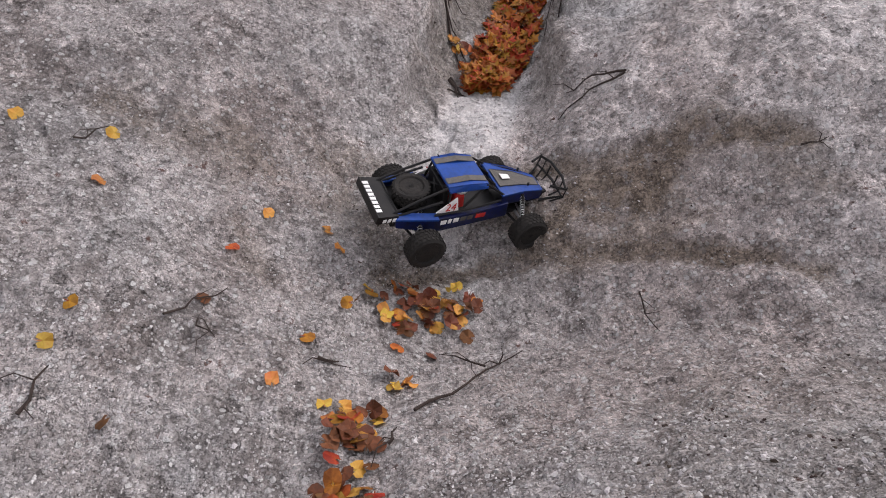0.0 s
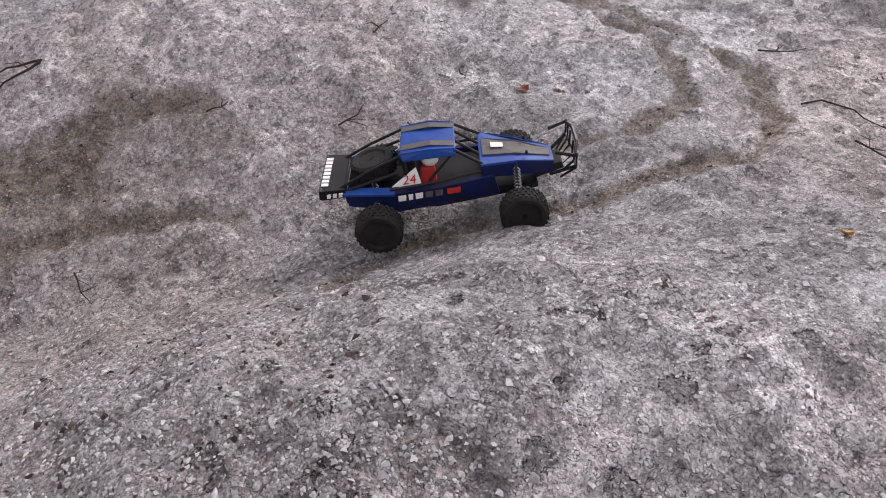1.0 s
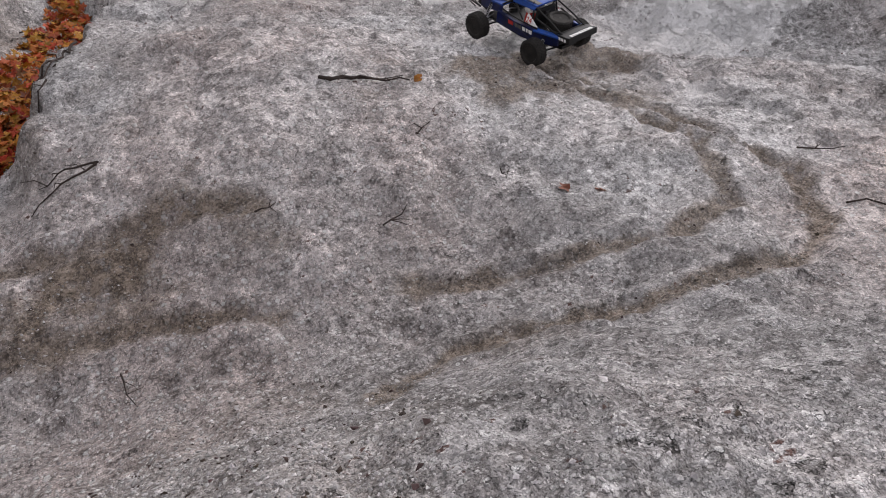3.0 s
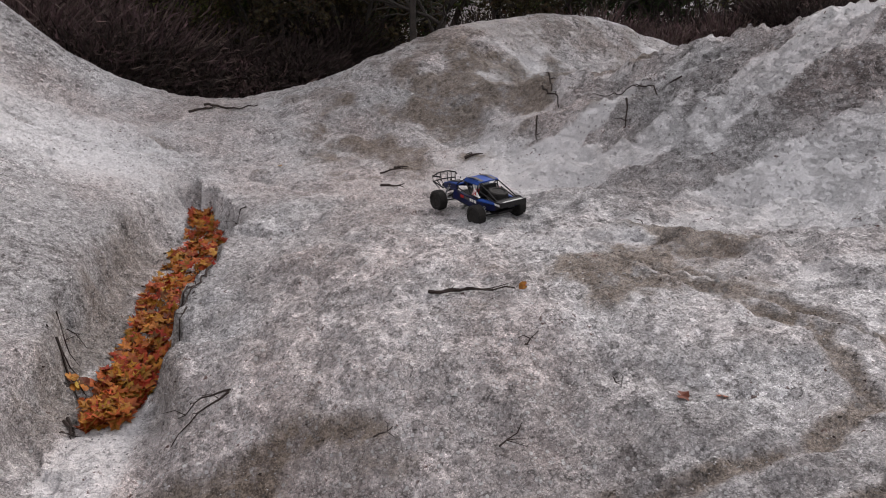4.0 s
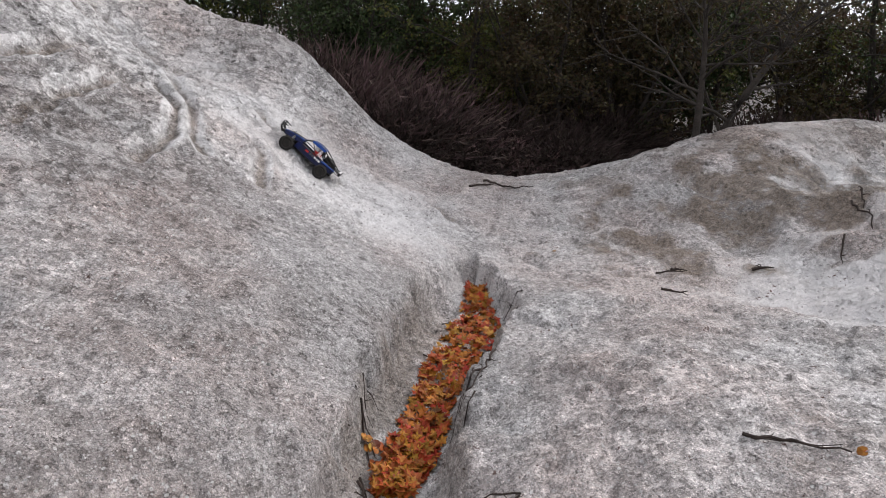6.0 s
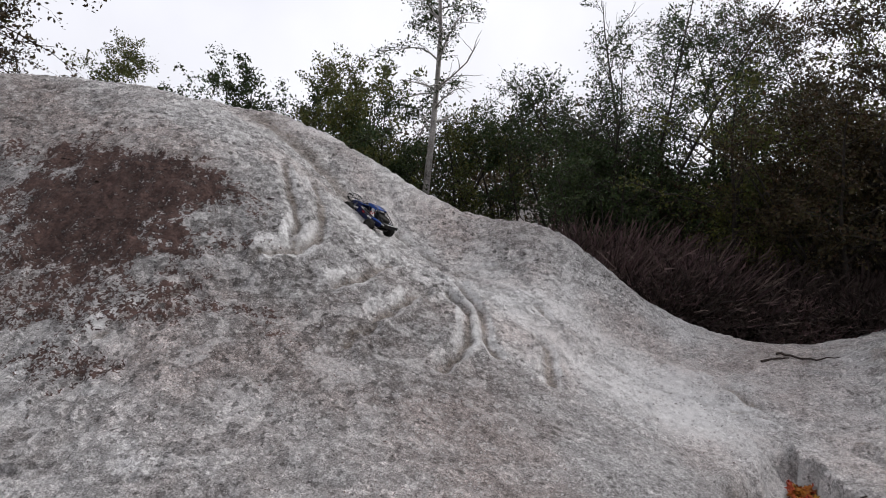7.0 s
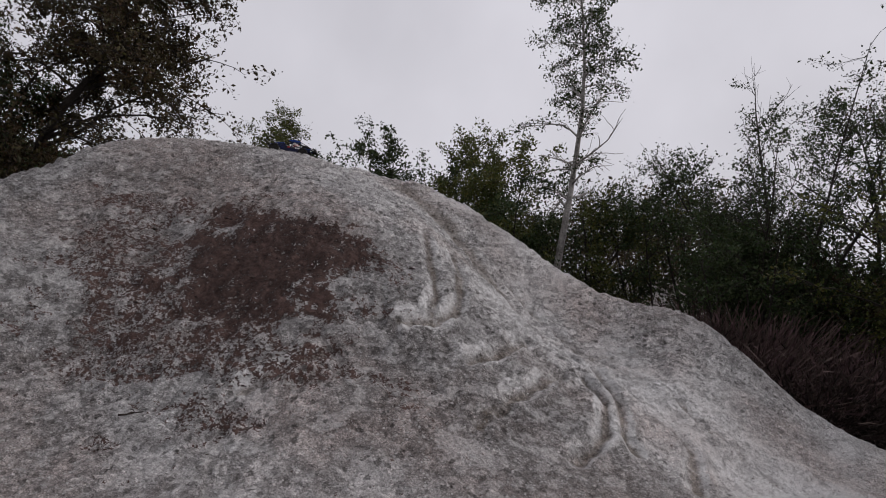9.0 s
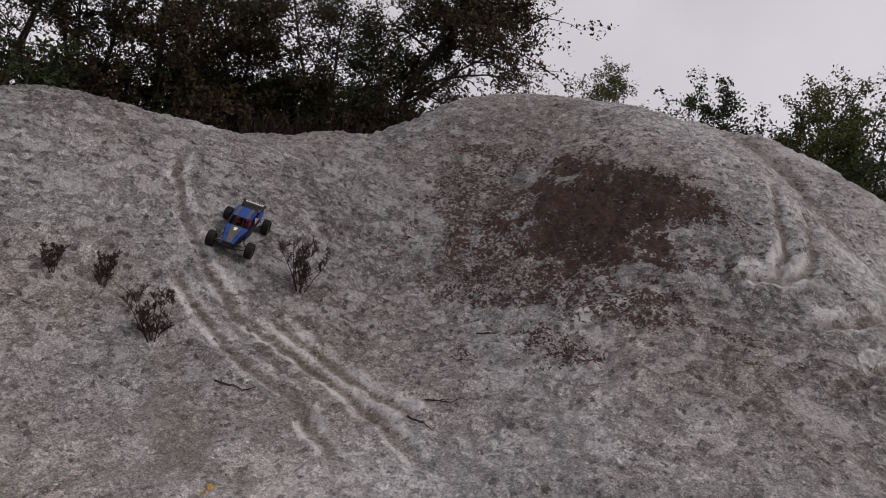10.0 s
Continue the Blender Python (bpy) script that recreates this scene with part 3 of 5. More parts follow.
def tube(bm, points, radius, sides=6):
    """A round bar along points; radius may be a number or one for each point."""
    pts = [Vector(p) for p in points]
    rad = radius if isinstance(radius, (list, tuple)) else [radius] * len(pts)
    rings = []
    for k, p in enumerate(pts):
        d = (pts[min(k + 1, len(pts) - 1)] - pts[max(k - 1, 0)]).normalized()
        u = d.cross(Vector((0.31, 0.2, 0.93)) if abs(d.z) < 0.9 else Vector((1, 0, 0))).normalized()
        v = d.cross(u)
        rings.append([bm.verts.new(p + rad[k] * (u * math.cos(t) + v * math.sin(t))) for t in np.linspace(0, 2 * math.pi, sides, endpoint=False)])
    for a, b in zip(rings, rings[1:]):
        for k in range(sides):
            bm.faces.new((a[k], a[(k + 1) % sides], b[(k + 1) % sides], b[k]))
    bm.faces.new(rings[0][::-1])
    bm.faces.new(rings[-1])
    return bm


def spun(bm, profile, n=28, axis="y"):
    """A body turned round the y axis (or z) from points of (radius, offset)."""
    rings = []
    for r, o in profile:
        ring = []
        for t in np.linspace(0, 2 * math.pi, n, endpoint=False):
            p = (r * math.cos(t), o, r * math.sin(t)) if axis == "y" else (r * math.cos(t), r * math.sin(t), o)
            ring.append(bm.verts.new(p))
        rings.append(ring)
    for a, b in zip(rings, rings[1:]):
        for k in range(n):
            bm.faces.new((a[k], a[(k + 1) % n], b[(k + 1) % n], b[k]))
    bm.faces.new(rings[0])
    bm.faces.new(rings[-1][::-1])
    bmesh.ops.recalc_face_normals(bm, faces=bm.faces)
    return bm


# ---- the radio-controlled car ----
WHEELS = {"front_left": (0.16, 0.125), "front_right": (0.16, -0.125), "rear_left": (-0.155, 0.13), "rear_right": (-0.155, -0.13)}
TYRE = 0.052


def tyre_mesh(radius, width, treads=True):
    bm = bmesh.new()
    h = width / 2
    spun(bm, [(radius * 0.62, -h * 0.8), (radius * 0.7, -h), (radius * 0.86, -h * 1.04), (radius * 0.95, -h * 0.86), (radius * 0.965, 0),
              (radius * 0.95, h * 0.86), (radius * 0.86, h * 1.04), (radius * 0.7, h), (radius * 0.62, h * 0.8)])
    if treads:
        for k in range(26):
            for row, y in enumerate((-0.66, -0.22, 0.22, 0.66)):
                t = 2 * math.pi * (k + 0.5 * (row % 2)) / 26
                m = Matrix.Rotation(-t, 4, "Y") @ Matrix.Translation((radius * 0.975, y * h, 0)) @ Matrix.Diagonal((radius * 0.06, width * 0.17, radius * 0.13, 1))
                bmesh.ops.create_cube(bm, size=1.0, matrix=m)
    return bm


def rim_mesh(radius, width):
    bm = bmesh.new()
    h = width / 2
    spun(bm, [(radius * 0.56, -h * 0.5), (radius * 0.63, -h * 0.85), (radius * 0.63, h * 0.85), (radius * 0.56, h * 0.5)], 24)
    for side in (-1, 1):
        for k in range(6):
            t = k * math.pi / 3
            m = Matrix.Rotation(t, 4, "Y") @ Matrix.Translation((radius * 0.33, side * h * 0.6, 0)) @ Matrix.Diagonal((radius * 0.5, width * 0.12, radius * 0.16, 1))
            bmesh.ops.create_cube(bm, size=1.0, matrix=m)
        spun(bm, [(radius * 0.13, side * h * 0.45), (radius * 0.13, side * h * 0.8)], 10)
    return bm


def build_car():
    car = tagged(new("model_car"), "blue radio-controlled desert buggy with spare wheel, dusty, driving on the grit", "toy car")
    wheels = {}
    for name, (x, y) in WHEELS.items():
        w = part("wheel", tyre_mesh(TYRE, 0.046), RUBBER, car, "chunky black rubber tyre with dusty tread")
        part("rim", rim_mesh(TYRE, 0.046), CAR_BLACK, w, "black spoked rim")
        w.matrix_basis = pose(x, y, TYRE)
        wheels[name] = w
    bm = bmesh.new()
    slab(bm, [(0.19, 0.035, 0.05), (0.19, -0.035, 0.05), (-0.02, -0.062, 0.047), (-0.2, -0.04, 0.055), (-0.2, 0.04, 0.055), (-0.02, 0.062, 0.047)], 0.012, 0.002)
    part("chassis", bm, CAR_BLACK, car)
    for s in (1, -1):
        bm = bmesh.new()
        outer = [(0.11, s * 0.062, 0.05), (-0.1, s * 0.082, 0.046), (-0.2, s * 0.07, 0.066), (-0.205, s * 0.072, 0.098), (-0.1, s * 0.088, 0.094), (0.0, s * 0.08, 0.094), (0.1, s * 0.068, 0.1)]
        inner = [(x, y - s * 0.012, z) for x, y, z in outer]
        prism(bm, inner if s > 0 else outer, outer if s > 0 else inner, 0.0025)
        bmesh.ops.recalc_face_normals(bm, faces=bm.faces)
        pod = part("side_panel", bm, CAR_NAVY, car, "dark blue side panel with dust and decals")
        bm = bmesh.new()
        slab(bm, [(-0.205, s * 0.055, 0.104), (-0.1, s * 0.07, 0.1), (-0.1, s * 0.09, 0.096), (-0.208, s * 0.076, 0.1)][::s], 0.006, 0.0015)
        part("shoulder", bm, CAR_BLUE, pod, "bright blue upper edge")
        # unreadable decals as bars along the side
        for k, (x0, x1, mat) in enumerate(((-0.095, -0.08, WHITE), (-0.074, -0.066, WHITE), (-0.06, -0.046, WHITE), (-0.04, -0.026, CAR_GREY), (-0.02, -0.006, CAR_GREY), (0.004, 0.03, RED))):
            bm = bmesh.new()
            y0, y1 = s * (0.0892 - abs(x0 + 0.1) * 0.075), s * (0.0892 - abs(x1 + 0.1) * 0.075)
            prism(bm, [(x0, y0, 0.077), (x1, y1, 0.077), (x1, y1, 0.09), (x0, y0, 0.09)], [(x0, y0 + s * 0.0006, 0.077), (x1, y1 + s * 0.0006, 0.077), (x1 + 0.002, y1 + s * 0.0006, 0.09), (x0 + 0.002, y0 + s * 0.0006, 0.09)])
            bmesh.ops.recalc_face_normals(bm, faces=bm.faces)
            part("decal_bar", bm, mat, pod)
        # number board on the rear pillar
        bm = bmesh.new()
        board = [(-0.105, s * 0.074, 0.103), (-0.045, s * 0.074, 0.1), (-0.052, s * 0.066, 0.137)]
        prism(bm, [(x, y - s * 0.003, z) for x, y, z in board], board)
        bmesh.ops.recalc_face_normals(bm, faces=bm.faces)
        number = part("number_board", bm, WHITE, car, "white triangular board with red race number")
        text = bpy.data.curves.new("number", "FONT")
        text.body, text.size, text.extrude, text.shear = "24", 0.028, 0.0005, 0.15
        holder = new("number", text)
        digits = new("race_number", bpy.data.meshes.new_from_object(holder))
        bpy.data.objects.remove(holder)
        digits.data.materials.clear()
        digits.data.materials.append(RED)
        digits.parent = number
        up, along = Vector((0, -s * 0.2, 0.98)).normalized(), Vector((-s, 0, 0.0))
        out = along.cross(up)
        base = Vector((-0.083 if s < 0 else -0.048, s * 0.0752, 0.105))
        digits.matrix_basis = Matrix.Translation(base) @ Matrix((along, up, out)).transposed().to_4x4()
        # sill bar over the cockpit side
        bm = bmesh.new()
        tube(bm, [(-0.11, s * 0.078, 0.1), (-0.02, s * 0.076, 0.104), (0.075, s * 0.066, 0.112)], 0.003)
        part("sill_bar", bm, CAR_BLACK, car)
    # cockpit tub, seat and bulkhead
    bm = bmesh.new()
    prism(bm, [(-0.1, -0.055, 0.05), (0.08, -0.05, 0.05), (0.08, 0.05, 0.05), (-0.1, 0.055, 0.05)], [(-0.1, -0.066, 0.085), (0.08, -0.055, 0.09), (0.08, 0.055, 0.09), (-0.1, 0.066, 0.085)], 0.003)
    part("cockpit_tub", bm, CAR_BLACK, car)
    bm = bmesh.new()
    prism(bm, [(-0.075, -0.05, 0.085), (-0.06, -0.05, 0.085), (-0.06, 0.05, 0.085), (-0.075, 0.05, 0.085)], [(-0.085, -0.045, 0.15), (-0.072, -0.045, 0.15), (-0.072, 0.045, 0.15), (-0.085, 0.045, 0.15)], 0.003)
    part("seat", bm, CAR_BLACK, car)
    for s in (-1, 1):
        bm = bmesh.new()
        bmesh.ops.create_uvsphere(bm, u_segments=14, v_segments=10, radius=0.017, matrix=Matrix.Translation((-0.025, s * 0.03, 0.135)) @ Matrix.Diagonal((1.1, 0.95, 1.0, 1)))
        part("helmet", bm, WHITE, car, "small white figure helmet", True)
        bm = bmesh.new()
        prism(bm, [(-0.05, s * 0.03 - 0.02, 0.086), (-0.015, s * 0.03 - 0.018, 0.086), (-0.015, s * 0.03 + 0.018, 0.086), (-0.05, s * 0.03 + 0.02, 0.086)],
              [(-0.045, s * 0.03 - 0.014, 0.122), (-0.018, s * 0.03 - 0.012, 0.122), (-0.018, s * 0.03 + 0.012, 0.122), (-0.045, s * 0.03 + 0.014, 0.122)], 0.005)
        part("figure_block", bm, RED, car, "red figure block in the cockpit")
    # hood, roof
    bm = bmesh.new()
    slab(bm, [(0.075, 0.068, 0.128), (0.15, 0.05, 0.118), (0.225, 0.03, 0.096), (0.225, -0.03, 0.096), (0.15, -0.05, 0.118), (0.075, -0.068, 0.128)][::-1], 0.007, 0.002)
    hood = part("hood", bm, CAR_BLUE, car, "bright blue hood")
    bm = bmesh.new()
    slab(bm, [(0.082, 0.034, 0.1305), (0.15, 0.026, 0.1215), (0.218, 0.014, 0.1005), (0.218, -0.014, 0.1005), (0.15, -0.026, 0.1215), (0.082, -0.034, 0.1305)][::-1], 0.002)
    part("bare_panel", bm, CAR_GREY, hood, "bare grey centre panel")
    bm = bmesh.new()
    slab(bm, [(0.1, 0.01, 0.1322), (0.125, 0.008, 0.1287), (0.125, -0.008, 0.1287), (0.1, -0.01, 0.1322)][::-1], 0.0012)
    part("decal_bar", bm, WHITE, hood)
    for s in (1, -1):
        bm = bmesh.new()
        flank = [(0.075, s * 0.068, 0.126), (0.15, s * 0.05, 0.116), (0.225, s * 0.03, 0.094), (0.22, s * 0.034, 0.07), (0.13, s * 0.054, 0.086), (0.08, s * 0.066, 0.096)]
        inner = [(x, y - s * 0.005, z) for x, y, z in flank]
        prism(bm, inner, flank, 0.001)
        bmesh.ops.recalc_face_normals(bm, faces=bm.faces)
        part("hood_side", bm, CAR_NAVY, car)
        bm = bmesh.new()
        tube(bm, [(0.17, s * 0.03, 0.118), (0.17, s * 0.03, 0.126)], 0.003)
        part("body_post", bm, CAR_BLACK, car)
    bm = bmesh.new()
    slab(bm, [(-0.08, 0.058, 0.168), (-0.02, 0.06, 0.173), (0.03, 0.055, 0.165), (0.03, -0.055, 0.165), (-0.02, -0.06, 0.173), (-0.08, -0.058, 0.168)][::-1], 0.007, 0.002)
    roof = part("roof", bm, CAR_BLUE, car, "bright blue roof")
    bm = bmesh.new()
    for y0, y1 in ((0.028, 0.047), (-0.047, -0.028)):
        slab(bm, [(-0.078, y1, 0.1694), (-0.02, y1, 0.1745), (0.028, y1, 0.1667), (0.028, y0, 0.1667), (-0.02, y0, 0.1745), (-0.078, y0, 0.1694)][::-1], 0.001)
    part("bare_panel", bm, CAR_GREY, roof, "bare grey stripes")
    for s in (1, -1):
        bm = bmesh.new()
        slab(bm, [(-0.08, s * 0.057, 0.166), (-0.02, s * 0.059, 0.171), (0.03, s * 0.054, 0.163), (0.03, s * 0.06, 0.155), (-0.075, s * 0.064, 0.156)][::-s], 0.004)
        part("roof_edge", bm, CAR_BLUE, roof)
    # roll cage
    cage = [[(0.028, 0.054, 0.16), (0.08, 0.062, 0.126)], [(0.028, -0.054, 0.16), (0.08, -0.062, 0.126)], [(0.03, 0.02, 0.161), (0.075, 0.022, 0.126)], [(0.03, -0.02, 0.161), (0.075, -0.022, 0.126)],
            [(-0.07, 0.056, 0.162), (-0.075, 0.07, 0.098)], [(-0.07, -0.056, 0.162), (-0.075, -0.07, 0.098)],
            [(-0.075, 0.055, 0.163), (-0.15, 0.058, 0.135), (-0.215, 0.06, 0.105)], [(-0.075, -0.055, 0.163), (-0.15, -0.058, 0.135), (-0.215, -0.06, 0.105)],
            [(-0.072, 0.05, 0.158), (-0.09, -0.02, 0.12)], [(-0.072, -0.05, 0.158), (-0.09, 0.02, 0.12)],
            [(-0.03, 0.068, 0.105), (0.028, 0.055, 0.16)], [(-0.03, -0.068, 0.105), (0.028, -0.055, 0.16)],
            [(-0.2, 0.06, 0.108), (-0.2, -0.06, 0.108)], [(-0.09, 0.066, 0.13), (-0.2, 0.063, 0.1)], [(-0.09, -0.066, 0.13), (-0.2, -0.063, 0.1)]]
    for line in cage:
        part("cage_tube", tube(bmesh.new(), line, 0.0032), CAR_BLACK, car)
    # rear deck, spare wheel, tail panel
    bm = bmesh.new()
    slab(bm, [(-0.085, 0.062, 0.088), (-0.205, 0.064, 0.082), (-0.205, -0.064, 0.082), (-0.085, -0.062, 0.088)][::1], 0.012, 0.002)
    bmesh.ops.recalc_face_normals(bm, faces=bm.faces)
    part("rear_deck", bm, CAR_BLACK, car)
    spare = part("spare_wheel", tyre_mesh(0.05, 0.04), RUBBER, car, "grey-black spare wheel lying on the deck")
    spare.matrix_basis = pose(-0.148, 0, 0.118, 90, 0, 0) @ pose(0, 0, 0, 0, 0, 8)
    rim = part("rim", rim_mesh(0.05, 0.04), CAR_BLACK, spare)
    bm = bmesh.new()
    slab(bm, [(-0.2, 0.07, 0.108), (-0.252, 0.074, 0.112), (-0.252, -0.074, 0.112), (-0.2, -0.07, 0.108)], 0.004, 0.001)
    bmesh.ops.recalc_face_normals(bm, faces=bm.faces)
    tail = part("tail_panel", bm, CAR_BLACK, car, "black tail panel with white marks along its edge")
    bm = bmesh.new()
    prism(bm, [(-0.252, -0.074, 0.092), (-0.248, -0.074, 0.112), (-0.248, 0.074, 0.112), (-0.252, 0.074, 0.092)], [(-0.256, -0.074, 0.092), (-0.253, -0.074, 0.114), (-0.253, 0.074, 0.114), (-0.256, 0.074, 0.092)], 0.001)
    bmesh.ops.recalc_face_normals(bm, faces=bm.faces)
    part("tail_lip", bm, CAR_BLACK, tail)
    for k in range(8):
        y = -0.056 + 0.0145 * k
        bm = bmesh.new()
        slab(bm, [(-0.236, y, 0.1128), (-0.25, y, 0.1142), (-0.25, y + 0.010, 0.1142), (-0.236, y + 0.010, 0.1128)], 0.0012)
        bmesh.ops.recalc_face_normals(bm, faces=bm.faces)
        part("decal_bar", bm, WHITE, tail)
    for s in (1, -1):
        for k in range(3):
            bm = bmesh.new()
            x = -0.24 + 0.012 * k
            prism(bm, [(x, s * 0.0735, 0.094), (x + 0.008, s * 0.073, 0.094), (x + 0.01, s * 0.073, 0.103), (x + 0.002, s * 0.0735, 0.103)], [(x, s * 0.075, 0.094), (x + 0.008, s * 0.0745, 0.094), (x + 0.01, s * 0.0745, 0.103), (x + 0.002, s * 0.075, 0.103)])
            bmesh.ops.recalc_face_normals(bm, faces=bm.faces)
            part("decal_bar", bm, WHITE, tail)
        bm = bmesh.new()
        prism(bm, [(-0.252, s * 0.066, 0.09), (-0.2, s * 0.066, 0.09), (-0.2, s * 0.066, 0.106), (-0.252, s * 0.066, 0.11)], [(-0.252, s * 0.0735, 0.09), (-0.2, s * 0.0715, 0.09), (-0.2, s * 0.0715, 0.106), (-0.252, s * 0.0735, 0.11)])
        bmesh.ops.recalc_face_normals(bm, faces=bm.faces)
        part("tail_cheek", bm, CAR_BLACK, tail)
    # front bumper of bent bars with a grille
    bumper = part("front_bumper", tube(bmesh.new(), [(0.225, -0.05, 0.125), (0.262, -0.07, 0.125), (0.27, -0.03, 0.135), (0.27, 0.03, 0.135), (0.262, 0.07, 0.125), (0.225, 0.05, 0.125)], 0.0038), CAR_BLACK, car, "black bent-tube front bumper")
    part("lower_bar", tube(bmesh.new(), [(0.215, -0.04, 0.07), (0.262, -0.066, 0.098), (0.268, 0, 0.1), (0.262, 0.066, 0.098), (0.215, 0.04, 0.07)], 0.0038), CAR_BLACK, bumper)
    for y in (-0.07, -0.045, -0.02, 0.02, 0.045, 0.07):
        part("upright", tube(bmesh.new(), [(0.265, y, 0.13), (0.263, y, 0.098), (0.235, y * 0.7, 0.066)], 0.0026, 5), CAR_BLACK, bumper)
    bm = bmesh.new()
    prism(bm, [(0.185, -0.034, 0.06), (0.245, -0.03, 0.075), (0.245, 0.03, 0.075), (0.185, 0.034, 0.06)], [(0.185, -0.03, 0.085), (0.24, -0.026, 0.088), (0.24, 0.026, 0.088), (0.185, 0.03, 0.085)], 0.002)
    part("nose_block", bm, CAR_BLACK, car)
    # axles, arms and springs
    for name, (x, y) in WHEELS.items():
        s = 1 if y > 0 else -1
        f = 1 if x > 0 else -1
        for dx in (0.018, -0.018):
            part("lower_arm", tube(bmesh.new(), [(x + dx * 1.5, s * 0.03, 0.05), (x + dx * 0.3, s * 0.1, 0.044)], 0.004, 5), CAR_BLACK, car)
        part("upper_arm", tube(bmesh.new(), [(x, s * 0.035, 0.075), (x, s * 0.1, 0.062)], 0.003, 5), STEEL, car)
        part("axle", tube(bmesh.new(), [(x, s * 0.03, 0.055), (x, s * 0.125, TYRE)], 0.004, 6), STEEL, car)
        shock = part("shock_body", tube(bmesh.new(), [(x - f * 0.014, s * 0.085, 0.055), (x - f * 0.014, s * 0.052, 0.11)], 0.004, 6), CAR_BLACK, car)
        coil = [(x - f * 0.014 + 0.007 * math.cos(k * 1.05), s * (0.083 - 0.0006 * k) , 0.06 + 0.00092 * k + 0.006 * math.sin(k * 1.05)) for k in range(46)]
        part("spring", tube(bmesh.new(), coil, 0.0011, 4), STEEL, shock)
    part("antenna", tube(bmesh.new(), [(-0.06, 0.052, 0.17), (-0.065, 0.053, 0.178)], 0.0015, 5), CAR_BLACK, car)
    # the shell sits a little larger and higher on its springs than the axles
    keep = {w.data for w in wheels.values()}
    done = set()
    for ob in car.children_recursive:
        if ob.data in keep or ob.data in done or ob.name.startswith(("rim", "spare_wheel", "axle", "lower_arm", "upper_arm")):
            continue
        if ob.name.startswith("race_number"):
            ob.matrix_basis = Matrix.Translation((-0.004, 0, 0.012)) @ Matrix.Diagonal((1.08, 1.06, 1.08, 1)) @ ob.matrix_basis
            continue
        ob.data.transform(Matrix.Translation((-0.004, 0, 0.010)) @ Matrix.Diagonal((1.08, 1.06, 1.08, 1)))
        done.add(ob.data)
    spare.matrix_basis = Matrix.Translation((-0.012, 0, 0.018)) @ spare.matrix_basis
    return car, wheels


CAR, CAR_WHEELS = build_car()
# seconds, place and heading of the drive; how far the springs lift, pitch and roll the car against the ground below it
DRIVE = [(0.0, 0.028, 1.466, 18.6, 0.020, 16.7, -13.3), (0.5, 0.676, 1.391, -24.5, 0.010, 5.9, -11.8), (1.0, 1.253, 0.758, -30.3, 0.019, 3.3, 6.2), (1.5, 1.614, 0.627, -4.0, 0.004, 14.4, 1.0),
         (2.0, 2.291, 0.897, 44.0, -0.015, 9.7, -7.5), (2.5, 2.403, 1.711, 98.1, 0.006, -7.8, -5.2), (3.0, 2.164, 1.993, 101.7, 0.033, -2.7, -6.4), (3.6, 1.99, 2.52, 103, 0, -3, -4),
         (4.5, 1.746, 3.319, 103.6, -0.014, -4.1, -2.8), (5.0, 1.331, 4.298, 109.1, -0.01, 0.5, 8.4), (5.3, 1.0, 4.8, 136, 0, 0, 5), (5.9, -0.4, 5.12, 170, 0, 0, 3), (6.5, -1.648, 5.288, 169.6, -0.003, -2.7, 3.9),
         (7.0, -2.477, 5.525, 151.1, -0.007, 0.9, -17.6), (7.5, -3.047, 6.084, 143.8, 0.003, 1.8, 0.9), (8.0, -3.549, 6.372, 155, 0.005, 0.7, 7.7), (8.5, -4.42, 6.66, 168, 0, 0, 0),
         (9.0, -5.25, 6.08, 208, 0, 0, 0), (9.5, -5.561, 4.257, 281.3, 0, -2.4, -0.9), (9.7, -5.5, 3.25, 295, 0, -3, 2), (10.0, -4.77, 1.555, 315.2, -0.003, -5.3, 8.8)]


def glide(t):
    """Place, heading, lift, pitch and roll at a time, on a smooth curve through the rows."""
    rows = np.array(DRIVE, float)
    k = int(np.clip(np.searchsorted(rows[:, 0], t) - 1, 0, len(rows) - 2))
    a, b = rows[k], rows[k + 1]
    span = b[0] - a[0]

    def slope(n):
        lo, hi = rows[max(n - 1, 0)], rows[min(n + 1, len(rows) - 1)]
        return (hi[1:] - lo[1:]) / (hi[0] - lo[0])

    u = (t - a[0]) / span
    return (2 * u**3 - 3 * u**2 + 1) * a[1:] + (u**3 - 2 * u**2 + u) * span * slope(k) + (3 * u**2 - 2 * u**3) * b[1:] + (u**3 - u**2) * span * slope(k + 1)


def car_pose(t):
    """The car standing with its wheels on the land."""
    x, y, heading, lift, pitch, roll = glide(t)
    c, s = math.cos(radians(heading)), math.sin(radians(heading))
    foot = {}
    for name, (lx, ly) in WHEELS.items():
        px, py = x + lx * c - ly * s, y + lx * s + ly * c
        foot[name] = Vector((px, py, float(ground(px, py))))
    ahead = (foot["front_left"] + foot["front_right"] - foot["rear_left"] - foot["rear_right"]).normalized()
    left = (foot["front_left"] + foot["rear_left"] - foot["front_right"] - foot["rear_right"]).normalized()
    up = ahead.cross(left).normalized()
    ahead = (ahead - up * ahead.dot(up)).normalized()
    left = up.cross(ahead)
    mid = sum(foot.values(), Vector()) / 4
    return Matrix.Translation(mid + Vector((0, 0, lift))) @ Matrix((ahead, left, up)).transposed().to_4x4() @ pose(0, 0, 0, roll, pitch, 0)


